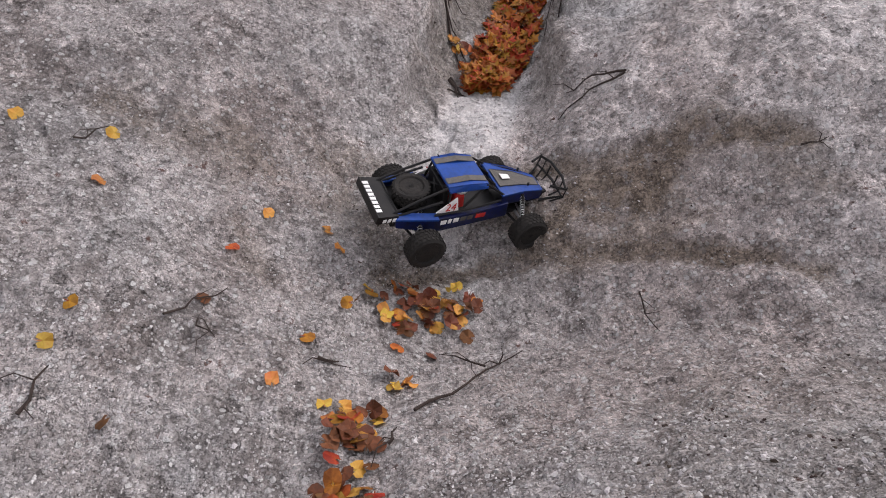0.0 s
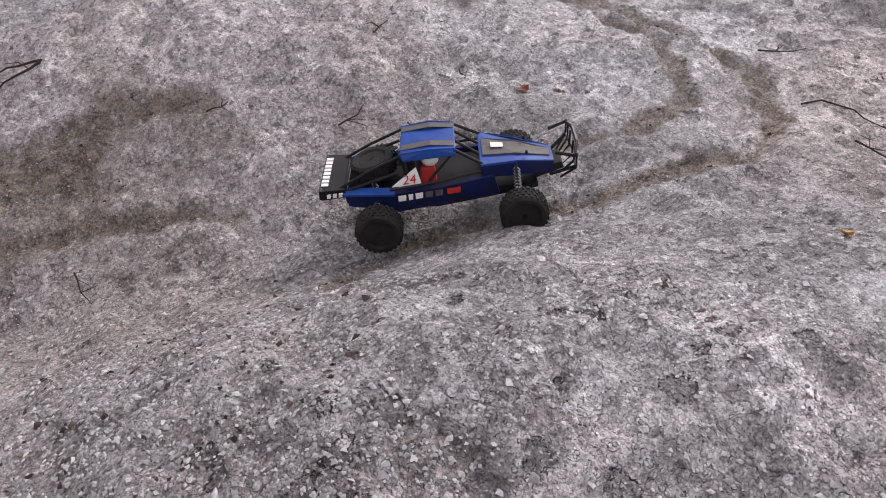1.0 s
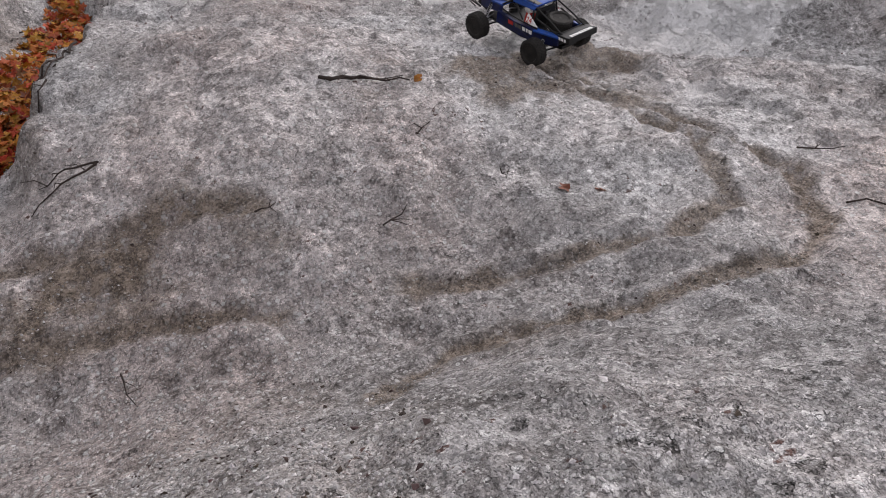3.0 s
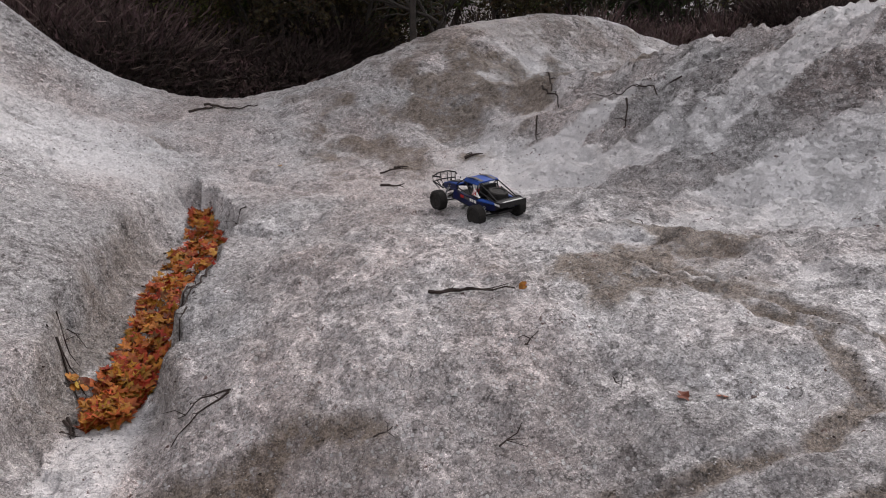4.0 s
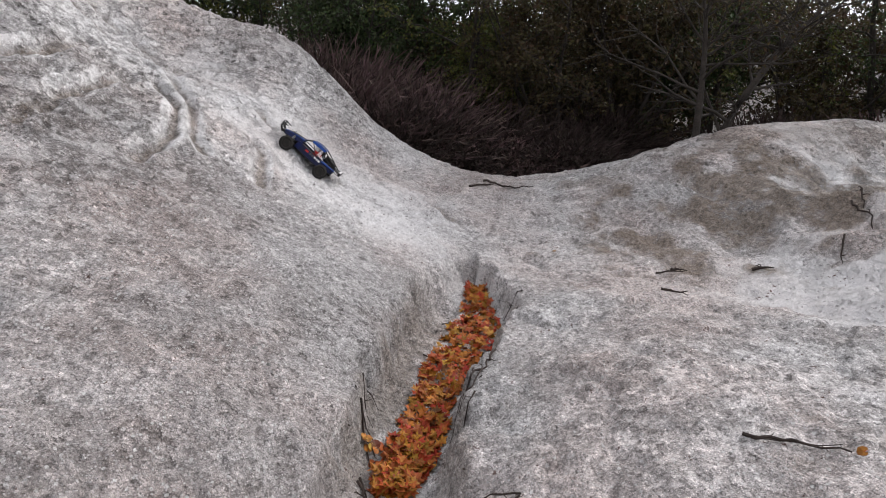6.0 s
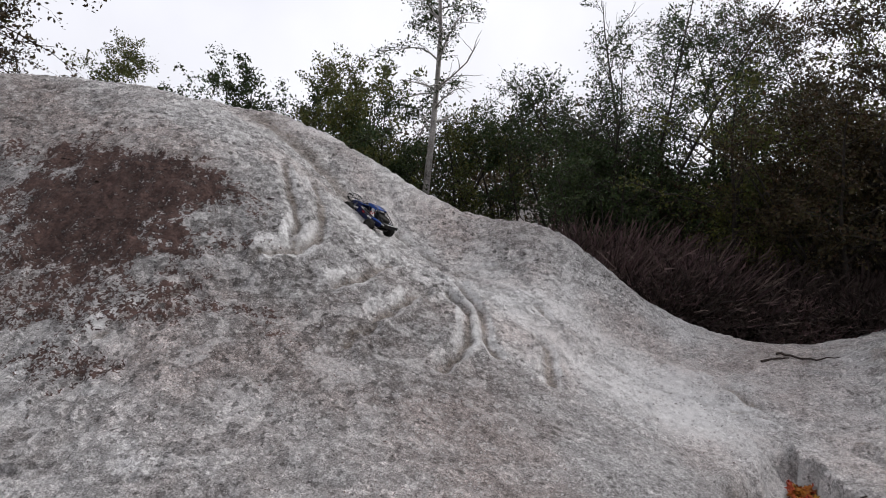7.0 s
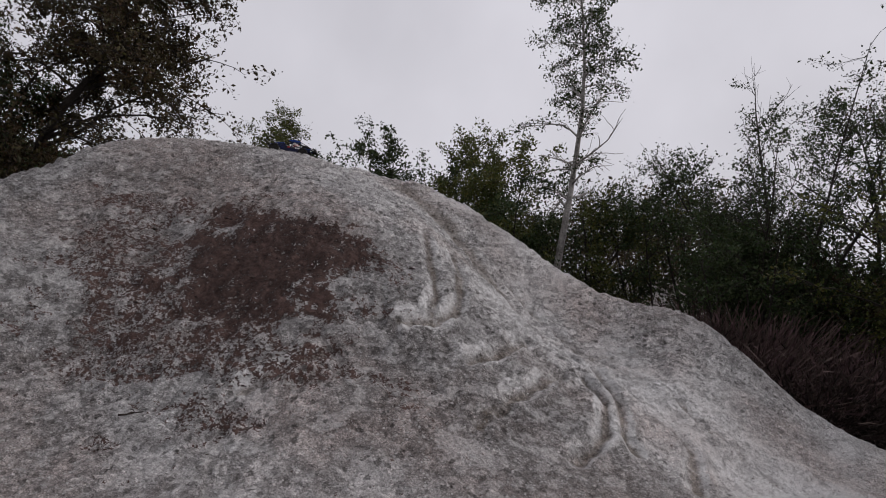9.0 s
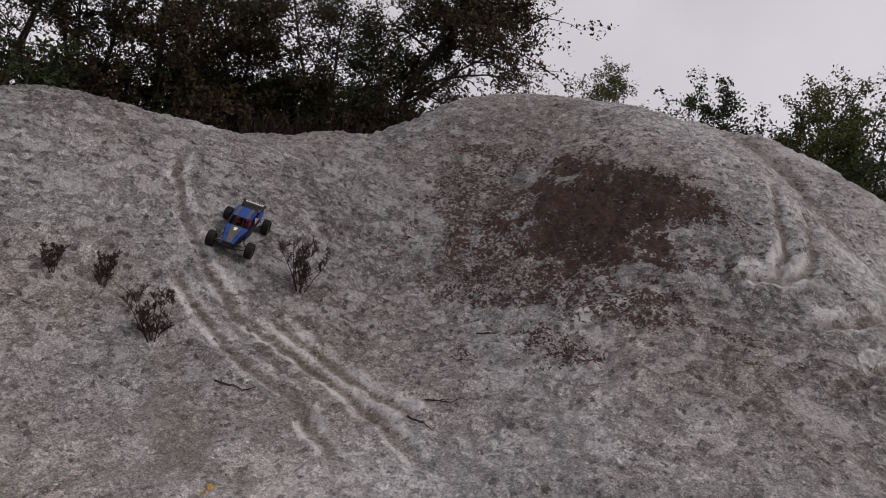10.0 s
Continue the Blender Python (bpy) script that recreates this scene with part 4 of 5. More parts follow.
def motions():
    """The car's drive, and its wheels rolling as far as it goes."""
    walk(CAR, [(k / 10, car_pose(k / 10)) for k in range(101)])
    turn, rows, last = 0.0, [], None
    for k in range(301):
        x, y = glide(k / 30)[:2]
        if last:
            turn += min(math.degrees(math.hypot(x - last[0], y - last[1]) / TYRE), 75.0)
        last = (x, y)
        rows.append((k / 30, turn))
    for name, w in CAR_WHEELS.items():
        wx, wy = WHEELS[name]
        walk(w, [(t, pose(wx, wy, TYRE, 0, a, 0)) for t, a in rows])


# ---- trees and shrubs ----
class Limbs:
    """Gathers round bars into one mesh."""

    def __init__(self):
        self.v, self.f = [], []

    def bar(self, pts, rad, sides=5):
        n0 = len(self.v)
        pts = np.asarray(pts, float)
        d = np.gradient(pts, axis=0)
        d /= np.linalg.norm(d, axis=1, keepdims=True) + 1e-9
        ref = np.where(np.abs(d[:, 2:3]) < 0.9, [[0, 0, 1.0]], [[1.0, 0, 0]])
        u = np.cross(d, ref)
        u /= np.linalg.norm(u, axis=1, keepdims=True) + 1e-9
        w = np.cross(d, u)
        for k in range(len(pts)):
            for s in range(sides):
                t = 2 * math.pi * s / sides
                self.v.append(pts[k] + rad[k] * (u[k] * math.cos(t) + w[k] * math.sin(t)))
        for k in range(len(pts) - 1):
            for s in range(sides):
                a, b = n0 + k * sides + s, n0 + k * sides + (s + 1) % sides
                self.f.append((a, b, b + sides, a + sides))


def leaf_cloud(name, points, size, mat, rnd):
    """Many small folded leaves at points, as one mesh."""
    n = len(points)
    normal = rnd.normal(size=(n, 3)) + [0, 0, 0.4]
    normal /= np.linalg.norm(normal, axis=1, keepdims=True)
    along = np.cross(normal, rnd.normal(size=(n, 3)))
    along /= np.linalg.norm(along, axis=1, keepdims=True)
    across = np.cross(normal, along)
    s = size * rnd.uniform(0.55, 1.3, (n, 1))
    v = np.stack([points - along * s, points + across * s * 0.55 + normal * s * 0.2, points + along * s * 1.1, points - across * s * 0.55 + normal * s * 0.2], 1).reshape(-1, 3)
    k = np.arange(n)[:, None] * 4
    f = np.concatenate([k + [0, 1, 2], k + [0, 2, 3]], 1).reshape(-1, 3)
    return mesh_from(name, v.tolist(), f.tolist(), mat)


def curve_from(start, way, length, bend, rnd, n=6, droop=0.0):
    pts, d, p = [np.array(start, float)], np.array(way, float), np.array(start, float)
    d /= np.linalg.norm(d)
    for _ in range(n - 1):
        d = d + rnd.normal(size=3) * bend + [0, 0, -droop]
        d /= np.linalg.norm(d)
        p = p + d * length / (n - 1)
        pts.append(p.copy())
    return np.array(pts)


def tree(name, label, x, y, height, seed, radius=0.06, bark=None, leaves=None, leaf_count=3000, leaf_size=0.03, crown_from=0.3, spread=0.35, droop=0.05, lean=(0, 0), stems=1, limbs=16, z=None, thin=0.0, leafy_from=0.0, jitter=0.05, group="trees round the pit"):
    rnd = np.random.default_rng(seed)
    base = new(name)
    base.location = (x, y, float(land(x, y)) - 0.05 if z is None else z)
    tagged(base, label, "bush" if "bush" in name else "tree", group)
    wood, tips = Limbs(), []
    for s in range(stems):
        out = rnd.normal(size=2) * (0.0 if stems == 1 else 0.35 if height > 1 else 0.28)
        way = np.array([lean[0] + out[0], lean[1] + out[1], 1.0])
        h = height * (1 if s == 0 and stems < 4 else rnd.uniform(0.8, 1.0) if stems > 3 else rnd.uniform(0.6, 0.95))
        start = np.array([out[0], out[1], 0]) * (0.3 if height > 1 else 0.05)
        trunk = curve_from(start, way, h, 0.07, rnd, 10)
        r0 = radius * (1 if stems == 1 else rnd.uniform(0.5, 0.9))
        wood.bar(trunk, r0 * (1 - np.linspace(0, 1, 10) * 0.88), 7)
        for _ in range(max(7 if stems > 3 else 3, limbs // stems)):
            q = crown_from + (1 - crown_from) * rnd.uniform(0, 1) ** 0.85
            i = min(int(q * 9), 8)
            p = trunk[i] + (trunk[i + 1] - trunk[i]) * (q * 9 - i)
            az = rnd.uniform(0, 2 * math.pi)
            ln = height * spread * ((1.15 - 0.7 * q) if stems < 4 else (0.85 - 0.3 * q)) * rnd.uniform(0.6, 1.25)
            rise = rnd.uniform(0.25, 1.1)
            limb = curve_from(p, (math.cos(az), math.sin(az), rise), ln, 0.16, rnd, 7, droop)
            lr = r0 * (1 - q * 0.85) * 0.42
            wood.bar(limb, lr * (1 - np.linspace(0, 0.85, 7)) + 0.002, 5)
            for _ in range(7):
                j = rnd.integers(1, 6)
                az2 = rnd.uniform(0, 2 * math.pi)
                d = limb[j + 1] - limb[j - 1]
                d = d / np.linalg.norm(d) + 0.9 * np.array([math.cos(az2), math.sin(az2), rnd.uniform(-0.4, 0.6)])
                sub = curve_from(limb[j], d, ln * rnd.uniform(0.25, 0.55), 0.2, rnd, 5, droop * 1.6)
                wood.bar(sub, lr * 0.35 * (1 - np.linspace(0, 0.8, 5)) + 0.0015, 4)
                if rnd.uniform() > (thin if q > leafy_from else max(thin, 0.82)):
                    tips.append(sub)
                    for _ in range(2):
                        tw = curve_from(sub[rnd.integers(1, 5)], d + rnd.normal(size=3) * 0.8, ln * rnd.uniform(0.12, 0.3), 0.25, rnd, 4, droop * 2)
                        wood.bar(tw, np.full(4, 0.0018), 3)
                        tips.append(tw)
    trunk_ob = new("trunk", mesh_from("trunk", [v.tolist() for v in wood.v], wood.f, bark or BARK_DARK, True))
    trunk_ob.parent = base
    if leaf_count and tips:
        pick = rnd.integers(0, len(tips), leaf_count)
        pts = np.array([tips[k][rnd.integers(1, len(tips[k]))] for k in pick]) + rnd.normal(size=(leaf_count, 3)) * jitter
        crown = new("crown", leaf_cloud("crown", pts, leaf_size, leaves or FOLIAGE, rnd))
        crown.parent = base
    return base


def heather(name, label, x, y, size, tall, seed, mat=None, count=1600, group="heather thicket", z=None, thick=0.006, wild=0.19):
    """A dense tuft of upright wiry stems, each with short side sprigs."""
    rnd = np.random.default_rng(seed)
    n = count
    a, r = rnd.uniform(0, 2 * math.pi, n), size * np.sqrt(rnd.uniform(0, 1, n))
    foot = np.stack([r * np.cos(a) * 0.6, r * np.sin(a) * 0.6, np.zeros(n)], 1)
    h = 0.85 * tall * rnd.uniform(0.4, 1.0, n) * (1.05 - 0.55 * (r / size) ** 2) * (0.8 + 0.3 * np.sin(a * 3 + seed))
    out = np.stack([np.cos(a), np.sin(a)], 1) * (r * 0.75)[:, None] + rnd.normal(size=(n, 2)) * tall * wild
    top = foot + np.concatenate([out, h[:, None]], 1)
    # one in five stems rises from the ground, the rest are sprigs at all heights of the dome
    foot[:, 2] = h * np.where(rnd.uniform(size=n) < 0.2, rnd.uniform(0.0, 0.4, n), rnd.uniform(0.66, 0.9, n))
    foot[:, :2] += out * (foot[:, 2] / h)[:, None]
    side = np.cross(top - foot, rnd.normal(size=(n, 3)))
    side /= np.linalg.norm(side, axis=1, keepdims=True)
    side2 = np.cross(top - foot, side)
    side2 /= np.linalg.norm(side2, axis=1, keepdims=True)
    w = thick * rnd.uniform(0.6, 1.5, (n, 1))
    mid = (foot + top) / 2 + rnd.normal(size=(n, 3)) * tall * 0.02
    v = np.stack([foot + side * w * 0.5, foot - side * w * 0.5, mid + side * w, mid - side * w, top, mid + side2 * w * 3 + (top - foot) * 0.22, mid - side2 * w * 3 + (top - foot) * 0.16], 1).reshape(-1, 3)
    k = np.arange(n)[:, None] * 7
    f = np.concatenate([k + [0, 1, 3], k + [0, 3, 2], k + [2, 3, 4], k + [2, 3, 5], k + [3, 2, 6]], 1).reshape(-1, 3)
    ob = new(name, mesh_from(name, v.tolist(), f.tolist(), mat or HEATHER))
    ob.location = (x, y, float(ground(x, y)) - 0.02 if z is None else z)
    return tagged(ob, label, "shrub", group)


# the slender birch behind the hill, and its neighbours
tree("birch_tree", "slender white-barked birch with sparse hanging twigs behind the hill", -4.05, 11.45, 6.9, 11, 0.085, BARK_BIRCH, FOLIAGE, 9000, 0.026, 0.42, 0.19, 0.06, (0.1, 0.0), 1, 50, leafy_from=0.6)
tree("small_tree", "small thin yellow-green tree showing over the crest", -9.6, 9.65, 5.0, 12, 0.04, BARK_DARK, FOLIAGE_YELLOW, 6000, 0.025, 0.6, 0.22, 0.0, (0.02, 0), 2, 22)
tree("bush", "dark green bush behind the crest", -7.0, 11.2, 4.0, 13, 0.05, BARK_DARK, FOLIAGE, 26000, 0.032, 0.45, 0.42, 0.0, (0, 0), 6, 48)
tree("bush", "dark green bush behind the crest", -7.6, 11.4, 4.0, 113, 0.05, BARK_DARK, FOLIAGE, 24000, 0.032, 0.45, 0.42, 0.0, (0, 0), 5, 40)
tree("bush", "broad green bush turning yellow beside the birch", -5.25, 11.9, 4.3, 14, 0.06, BARK_DARK, FOLIAGE_YELLOW, 22000, 0.03, 0.25, 0.36, 0.0, (0, 0), 6, 44)
tree("bush", "dark green bush beside the birch", -4.75, 12.3, 4.1, 114, 0.06, BARK_DARK, FOLIAGE, 18000, 0.03, 0.3, 0.42, 0.0, (0, 0), 5, 40)
tree("bush", "yellow-green bush at the foot of the birch", -3.7, 12.2, 3.3, 15, 0.05, BARK_DARK, FOLIAGE_YELLOW, 11000, 0.027, 0.15, 0.36, 0.0, (0, 0), 5, 36)
tree("bush", "round grey-green bush with sky between its twigs", -2.6, 12.8, 3.6, 16, 0.05, BARK_DARK, FOLIAGE, 12000, 0.025, 0.1, 0.4, 0.0, (0, 0), 7, 56)
tree("bush", "grey-green bush with sky between its twigs", -1.5, 13.2, 3.7, 116, 0.05, BARK_DARK, FOLIAGE, 11000, 0.025, 0.1, 0.4, 0.0, (0, 0), 7, 56)
tree("bare_tree", "half-dead tree with bare upright tips", -0.6, 11.6, 5.7, 17, 0.06, BARK_DARK, FOLIAGE, 3800, 0.025, 0.15, 0.25, -0.05, (0.03, 0), 3, 40, thin=0.6)
tree("bare_tree", "dead pole-like tree with a few leafy side twigs", 0.05, 12.0, 5.2, 18, 0.05, BARK_DARK, FOLIAGE, 3600, 0.025, 0.15, 0.22, -0.03, (0, 0), 2, 34, thin=0.55)
tree("birch_tree", "tall leafy birch with dark twigs", 1.35, 11.0, 5.9, 19, 0.07, BARK_DARK, FOLIAGE, 24000, 0.026, 0.3, 0.33, 0.02, (0.03, 0), 2, 60)
tree("birch_tree", "tall leafy birch turning orange", 2.6, 10.6, 5.4, 20, 0.07, BARK_DARK, FOLIAGE_BROWN, 22000, 0.026, 0.25, 0.34, 0.03, (0.05, 0), 2, 56)
tree("birch_tree", "leafy tree with yellowing crown over the thicket", 1.0, 10.1, 3.5, 21, 0.06, BARK_DARK, FOLIAGE_YELLOW, 13000, 0.026, 0.15, 0.4, 0.02, (0.1, 0), 4, 48)
tree("bush", "dense dark bush over the heather", 2.3, 9.6, 3.0, 22, 0.05, BARK_DARK, FOLIAGE_BROWN, 13000, 0.026, 0.1, 0.42, 0.0, (0, 0), 6, 48)
tree("bush", "dense dark bush over the heather", -0.7, 10.5, 2.6, 23, 0.05, BARK_DARK, FOLIAGE, 11000, 0.026, 0.1, 0.42, 0.0, (0, 0), 6, 44)
tree("pine_tree", "dark tree with low crooked bare branches on the mound", 3.18, 6.88, 2.7, 24, 0.055, BARK_DARK, FOLIAGE_BROWN, 3600, 0.02, 0.05, 0.42, 0.02, (0.05, 0), 2, 60, thin=0.45, leafy_from=0.3)
tree("birch_tree", "leafy tree behind the mound", 7.4, 10.0, 5.0, 25, 0.07, BARK_DARK, FOLIAGE, 14000, 0.026, 0.12, 0.4, 0.02, (0, 0), 4, 50)
tree("birch_tree", "leafy tree behind the mound", 5.3, 11.2, 5.0, 26, 0.07, BARK_DARK, FOLIAGE_YELLOW, 14000, 0.026, 0.12, 0.4, 0.02, (0, 0), 4, 50)
tree("birch_tree", "leafy tree behind the mound", 9.4, 8.6, 4.6, 27, 0.07, BARK_DARK, FOLIAGE_YELLOW, 12000, 0.026, 0.12, 0.4, 0.02, (0, 0), 4, 46)
tree("birch_tree", "leaning birch with hanging dark foliage past the saddle", -10.15, 5.3, 5.6, 28, 0.1, BARK_DARK, FOLIAGE_BROWN, 34000, 0.03, 0.35, 0.4, 0.13, (0.26, 0.32), 1, 70)
tree("birch_tree", "brown leafy tree beside the leaning birch", -10.9, 5.4, 5.5, 129, 0.08, BARK_DARK, FOLIAGE_BROWN, 20000, 0.03, 0.15, 0.36, 0.06, (0.0, 0), 3, 50)
tree("birch_tree", "dark leafy tree behind the leaning birch", -11.0, 6.2, 5.4, 128, 0.09, BARK_DARK, FOLIAGE, 24000, 0.03, 0.15, 0.36, 0.06, (0.0, 0), 3, 56)
tree("birch_tree", "tall leafy tree past the saddle", -11.6, 4.4, 6.2, 29, 0.09, BARK_DARK, FOLIAGE, 32000, 0.03, 0.15, 0.36, 0.06, (0.0, 0), 3, 56)
tree("birch_tree", "tall leafy tree past the saddle turning brown", -11.6, 3.2, 6.0, 33, 0.09, BARK_DARK, FOLIAGE_BROWN, 30000, 0.03, 0.15, 0.36, 0.06, (0.0, 0), 3, 52)
tree("birch_tree", "leafy tree past the ridge turning brown", -12.1, 1.9, 6.0, 30, 0.08, BARK_DARK, FOLIAGE_BROWN, 16000, 0.03, 0.12, 0.38, 0.05, (0, 0), 4, 52)
tree("birch_tree", "leafy tree past the ridge", -11.6, 0.3, 5.6, 31, 0.08, BARK_DARK, FOLIAGE, 15000, 0.03, 0.1, 0.4, 0.05, (0, 0), 4, 50)
low = tree("bush", "dense dark undergrowth bush", -9.9, 4.9, 2.3, 32, 0.05, BARK_DARK, FOLIAGE_BROWN, 8000, 0.04, 0.03, 0.5, 0.0, (0, 0), 7, 36)
low2 = tree("bush", "dense dark green undergrowth bush", -10.6, 3.6, 2.5, 34, 0.05, BARK_DARK, FOLIAGE, 8000, 0.04, 0.03, 0.5, 0.0, (0, 0), 7, 36)
# a second rank of undergrowth behind
RANK = [(-10.5, 2.4), (-10.7, 1.2), (-10.9, 0.1), (-11.2, 5.6), (-12.0, 3.0), (-12.2, 4.2), (-12.3, 1.4), (-10.3, -1.0), (-12.6, 0.2), (-10.9, 4.6), (-13.0, 5.2),
        (-0.2, 11.6), (1.4, 11.9), (2.9, 11.6), (0.6, 12.8), (2.2, 12.9), (3.9, 12.0), (4.2, 10.6), (6.3, 10.2), (8.4, 9.6), (10.4, 8.2), (5.6, 12.6), (7.6, 11.8), (9.6, 10.4), (3.4, 10.0), (11.4, 7.0), (-13.4, 3.2)]
for k, (x, y) in enumerate(RANK):
    copy_thing((low, low2)[k % 2], pose(x, y, float(land(x, y)) - 0.05, 0, 0, 77 * k))

# the dark heather thicket in the hollow behind the hill
THICKET = [(1.55, 8.45, 0.6, 0.75), (0.85, 8.35, 0.6, 0.85), (0.0, 8.5, 0.65, 1.0), (-0.8, 8.75, 0.7, 1.0), (2.3, 8.3, 0.5, 0.5), (1.2, 9.0, 0.8, 1.3), (0.3, 9.2, 0.8, 1.4), (2.1, 8.9, 0.7, 1.0),
           (-1.5, 9.3, 0.8, 1.1), (-0.6, 9.6, 0.9, 1.4), (-2.2, 10.0, 0.8, 1.2), (-3.0, 10.4, 0.7, 1.2), (-1.3, 10.3, 0.9, 1.5), (3.0, 10.0, 0.8, 1.1), (0.8, 9.8, 0.9, 1.6), (-3.7, 10.6, 0.6, 1.1)]
for k, (x, y, size, tall) in enumerate(THICKET):
    heather("heather_bush", "dark brown wiry heather in the hollow behind the hill", x, y, size, tall, 200 + k, HEATHER if k % 3 else HEATHER_PALE, 6500, thick=0.008, wild=0.34)
for k, (x, y, size, tall) in enumerate([(6.6, 7.1, 0.7, 0.7), (5.7, 7.4, 0.6, 0.6), (7.5, 6.9, 0.7, 0.8), (8.4, 6.7, 0.7, 0.8), (6.2, 7.9, 0.8, 1.0), (7.6, 7.7, 0.8, 1.1), (4.9, 7.6, 0.6, 0.5), (5.0, 8.6, 0.7, 0.9), (3.6, 7.0, 0.3, 0.25), (4.3, 7.3, 0.4, 0.3), (9.2, 6.6, 0.8, 0.9)]):
    heather("heather_bush", "faded pinkish heather behind the mound", x, y, size, tall, 240 + k, HEATHER_PALE if k % 2 == 0 else HEATHER, 4200, thick=0.007)
for k, (x, y, size, tall) in enumerate([(-9.3, 4.6, 0.8, 1.3), (-9.6, 3.6, 0.8, 1.2), (-10.0, 2.6, 0.8, 1.2), (-10.0, 1.4, 0.8, 1.2), (-8.9, 5.7, 0.8, 1.2), (-10.2, 0.4, 0.8, 1.2), (-9.5, -0.3, 0.7, 0.9)]):
    heather("heather_bush", "dark brown undergrowth past the saddle", x, y, size, tall, 270 + k, HEATHER, 4200, thick=0.009)
# four small dead heather plants on the slope
for k, (x, y, tall) in enumerate([(-4.38, 1.83, 0.36), (-4.18, 0.89, 0.30), (-4.54, 0.70, 0.19), (-4.61, 0.47, 0.17)]):
    plant = tree("heather_plant", "small dead heather plant with brown twigs on the slope", x, y, tall, 300 + k, 0.006, HEATHER, HEATHER_PALE, 500, 0.006, 0.15, 0.3, -0.12, (0, 0), 7, 28, z=float(ground(x, y)) - 0.01, group="heather on the slope", jitter=0.004)
    tagged(plant, category="shrub")


def far_woods():
    """The woods that close the view all round."""
    rnd = np.random.default_rng(77)
    pts = []
    for k in range(190):
        a = rnd.uniform(-2.2, 2.2)
        d = rnd.uniform(17, 30)
        cx, cy = -d * math.sin(a), d * math.cos(a)
        h = rnd.uniform(1.6, 3.2)
        c = np.clip(rnd.normal(size=(900, 3)), -1.6, 1.6) * [1.1, 1.1, h * 0.3] + [cx, cy, float(land(cx, cy)) + h * 0.5]
        pts.append(c)
    ob = new("far_woods", leaf_cloud("far_woods", np.concatenate(pts), 0.065, FOLIAGE_BROWN, rnd))
    return tagged(ob, "distant belt of bushes and trees turning brown", "woods", kind="stuff")


far_woods()


# ---- fallen leaves, twigs, stones ----
def leaf_mesh(name, size, lobes, curl, rnd, mat):
    """A lobed leaf, curled, with a stalk."""
    v, f = [(0, 0, 0.004)], []
    n = lobes * 2 + 1
    for k in range(n):
        t = math.pi * (0.12 + 1.76 * k / (n - 1)) - math.pi / 2 - math.pi
        r = size * ((1.0 if k % 2 else (0.55 if lobes == 5 else 0.92)) * (0.75 + 0.35 * math.sin(math.pi * k / (n - 1))) + rnd.uniform(-0.06, 0.06))
        x, y = r * math.cos(t), r * math.sin(t)
        v.append((x, y, curl * (r / size) ** 2 * size * (0.6 + 0.6 * math.sin(3 * t + curl * 9)) + rnd.uniform(0, 0.1) * size))
    f += [(0, k, k + 1) for k in range(1, n)]
    b = len(v)
    v += [(0.002, 0, 0.003), (-0.002, 0, 0.003), (0.0, size * 0.9, 0.004 + size * 0.15)]
    f.append((b, b + 1, b + 2))
    return mesh_from(name, v, f, mat)


lrnd = np.random.default_rng(5)
LEAVES = [leaf_mesh("fallen_leaf", lrnd.uniform(0.024, 0.036), 5, lrnd.uniform(-0.1, 0.5), lrnd, m) for m in (LEAF_FALLEN, LEAF_FALLEN, LEAF_FALLEN, LEAF_YELLOW, LEAF_RUSSET, LEAF_FALLEN) for _ in range(2)]
BIRCH_LEAVES = [leaf_mesh("fallen_leaf", lrnd.uniform(0.017, 0.024), 4, lrnd.uniform(0.0, 0.5), lrnd, m) for m in (LEAF_YELLOW, LEAF_FALLEN, LEAF_RUSSET) for _ in range(2)]


def lay(ob, x, y, lift=0.004, tilt=0.35, rnd=lrnd, top=None):
    e = 0.02
    h = ground(np.array([x, x - e, x + e, x, x]), np.array([y, y, y, y - e, y + e]))
    z = float(h[0]) if top is None else top
    nx, ny = float(h[1] - h[2]) / (2 * e), float(h[3] - h[4]) / (2 * e)
    up = Vector((np.clip(nx, -1, 1) + rnd.normal() * tilt, np.clip(ny, -1, 1) + rnd.normal() * tilt, 1)).normalized()
    ob.matrix_basis = Matrix.Translation((x, y, z + lift)) @ up.to_track_quat("Z", "Y").to_matrix().to_4x4() @ Matrix.Rotation(rnd.uniform(0, 6.28), 4, "Z")


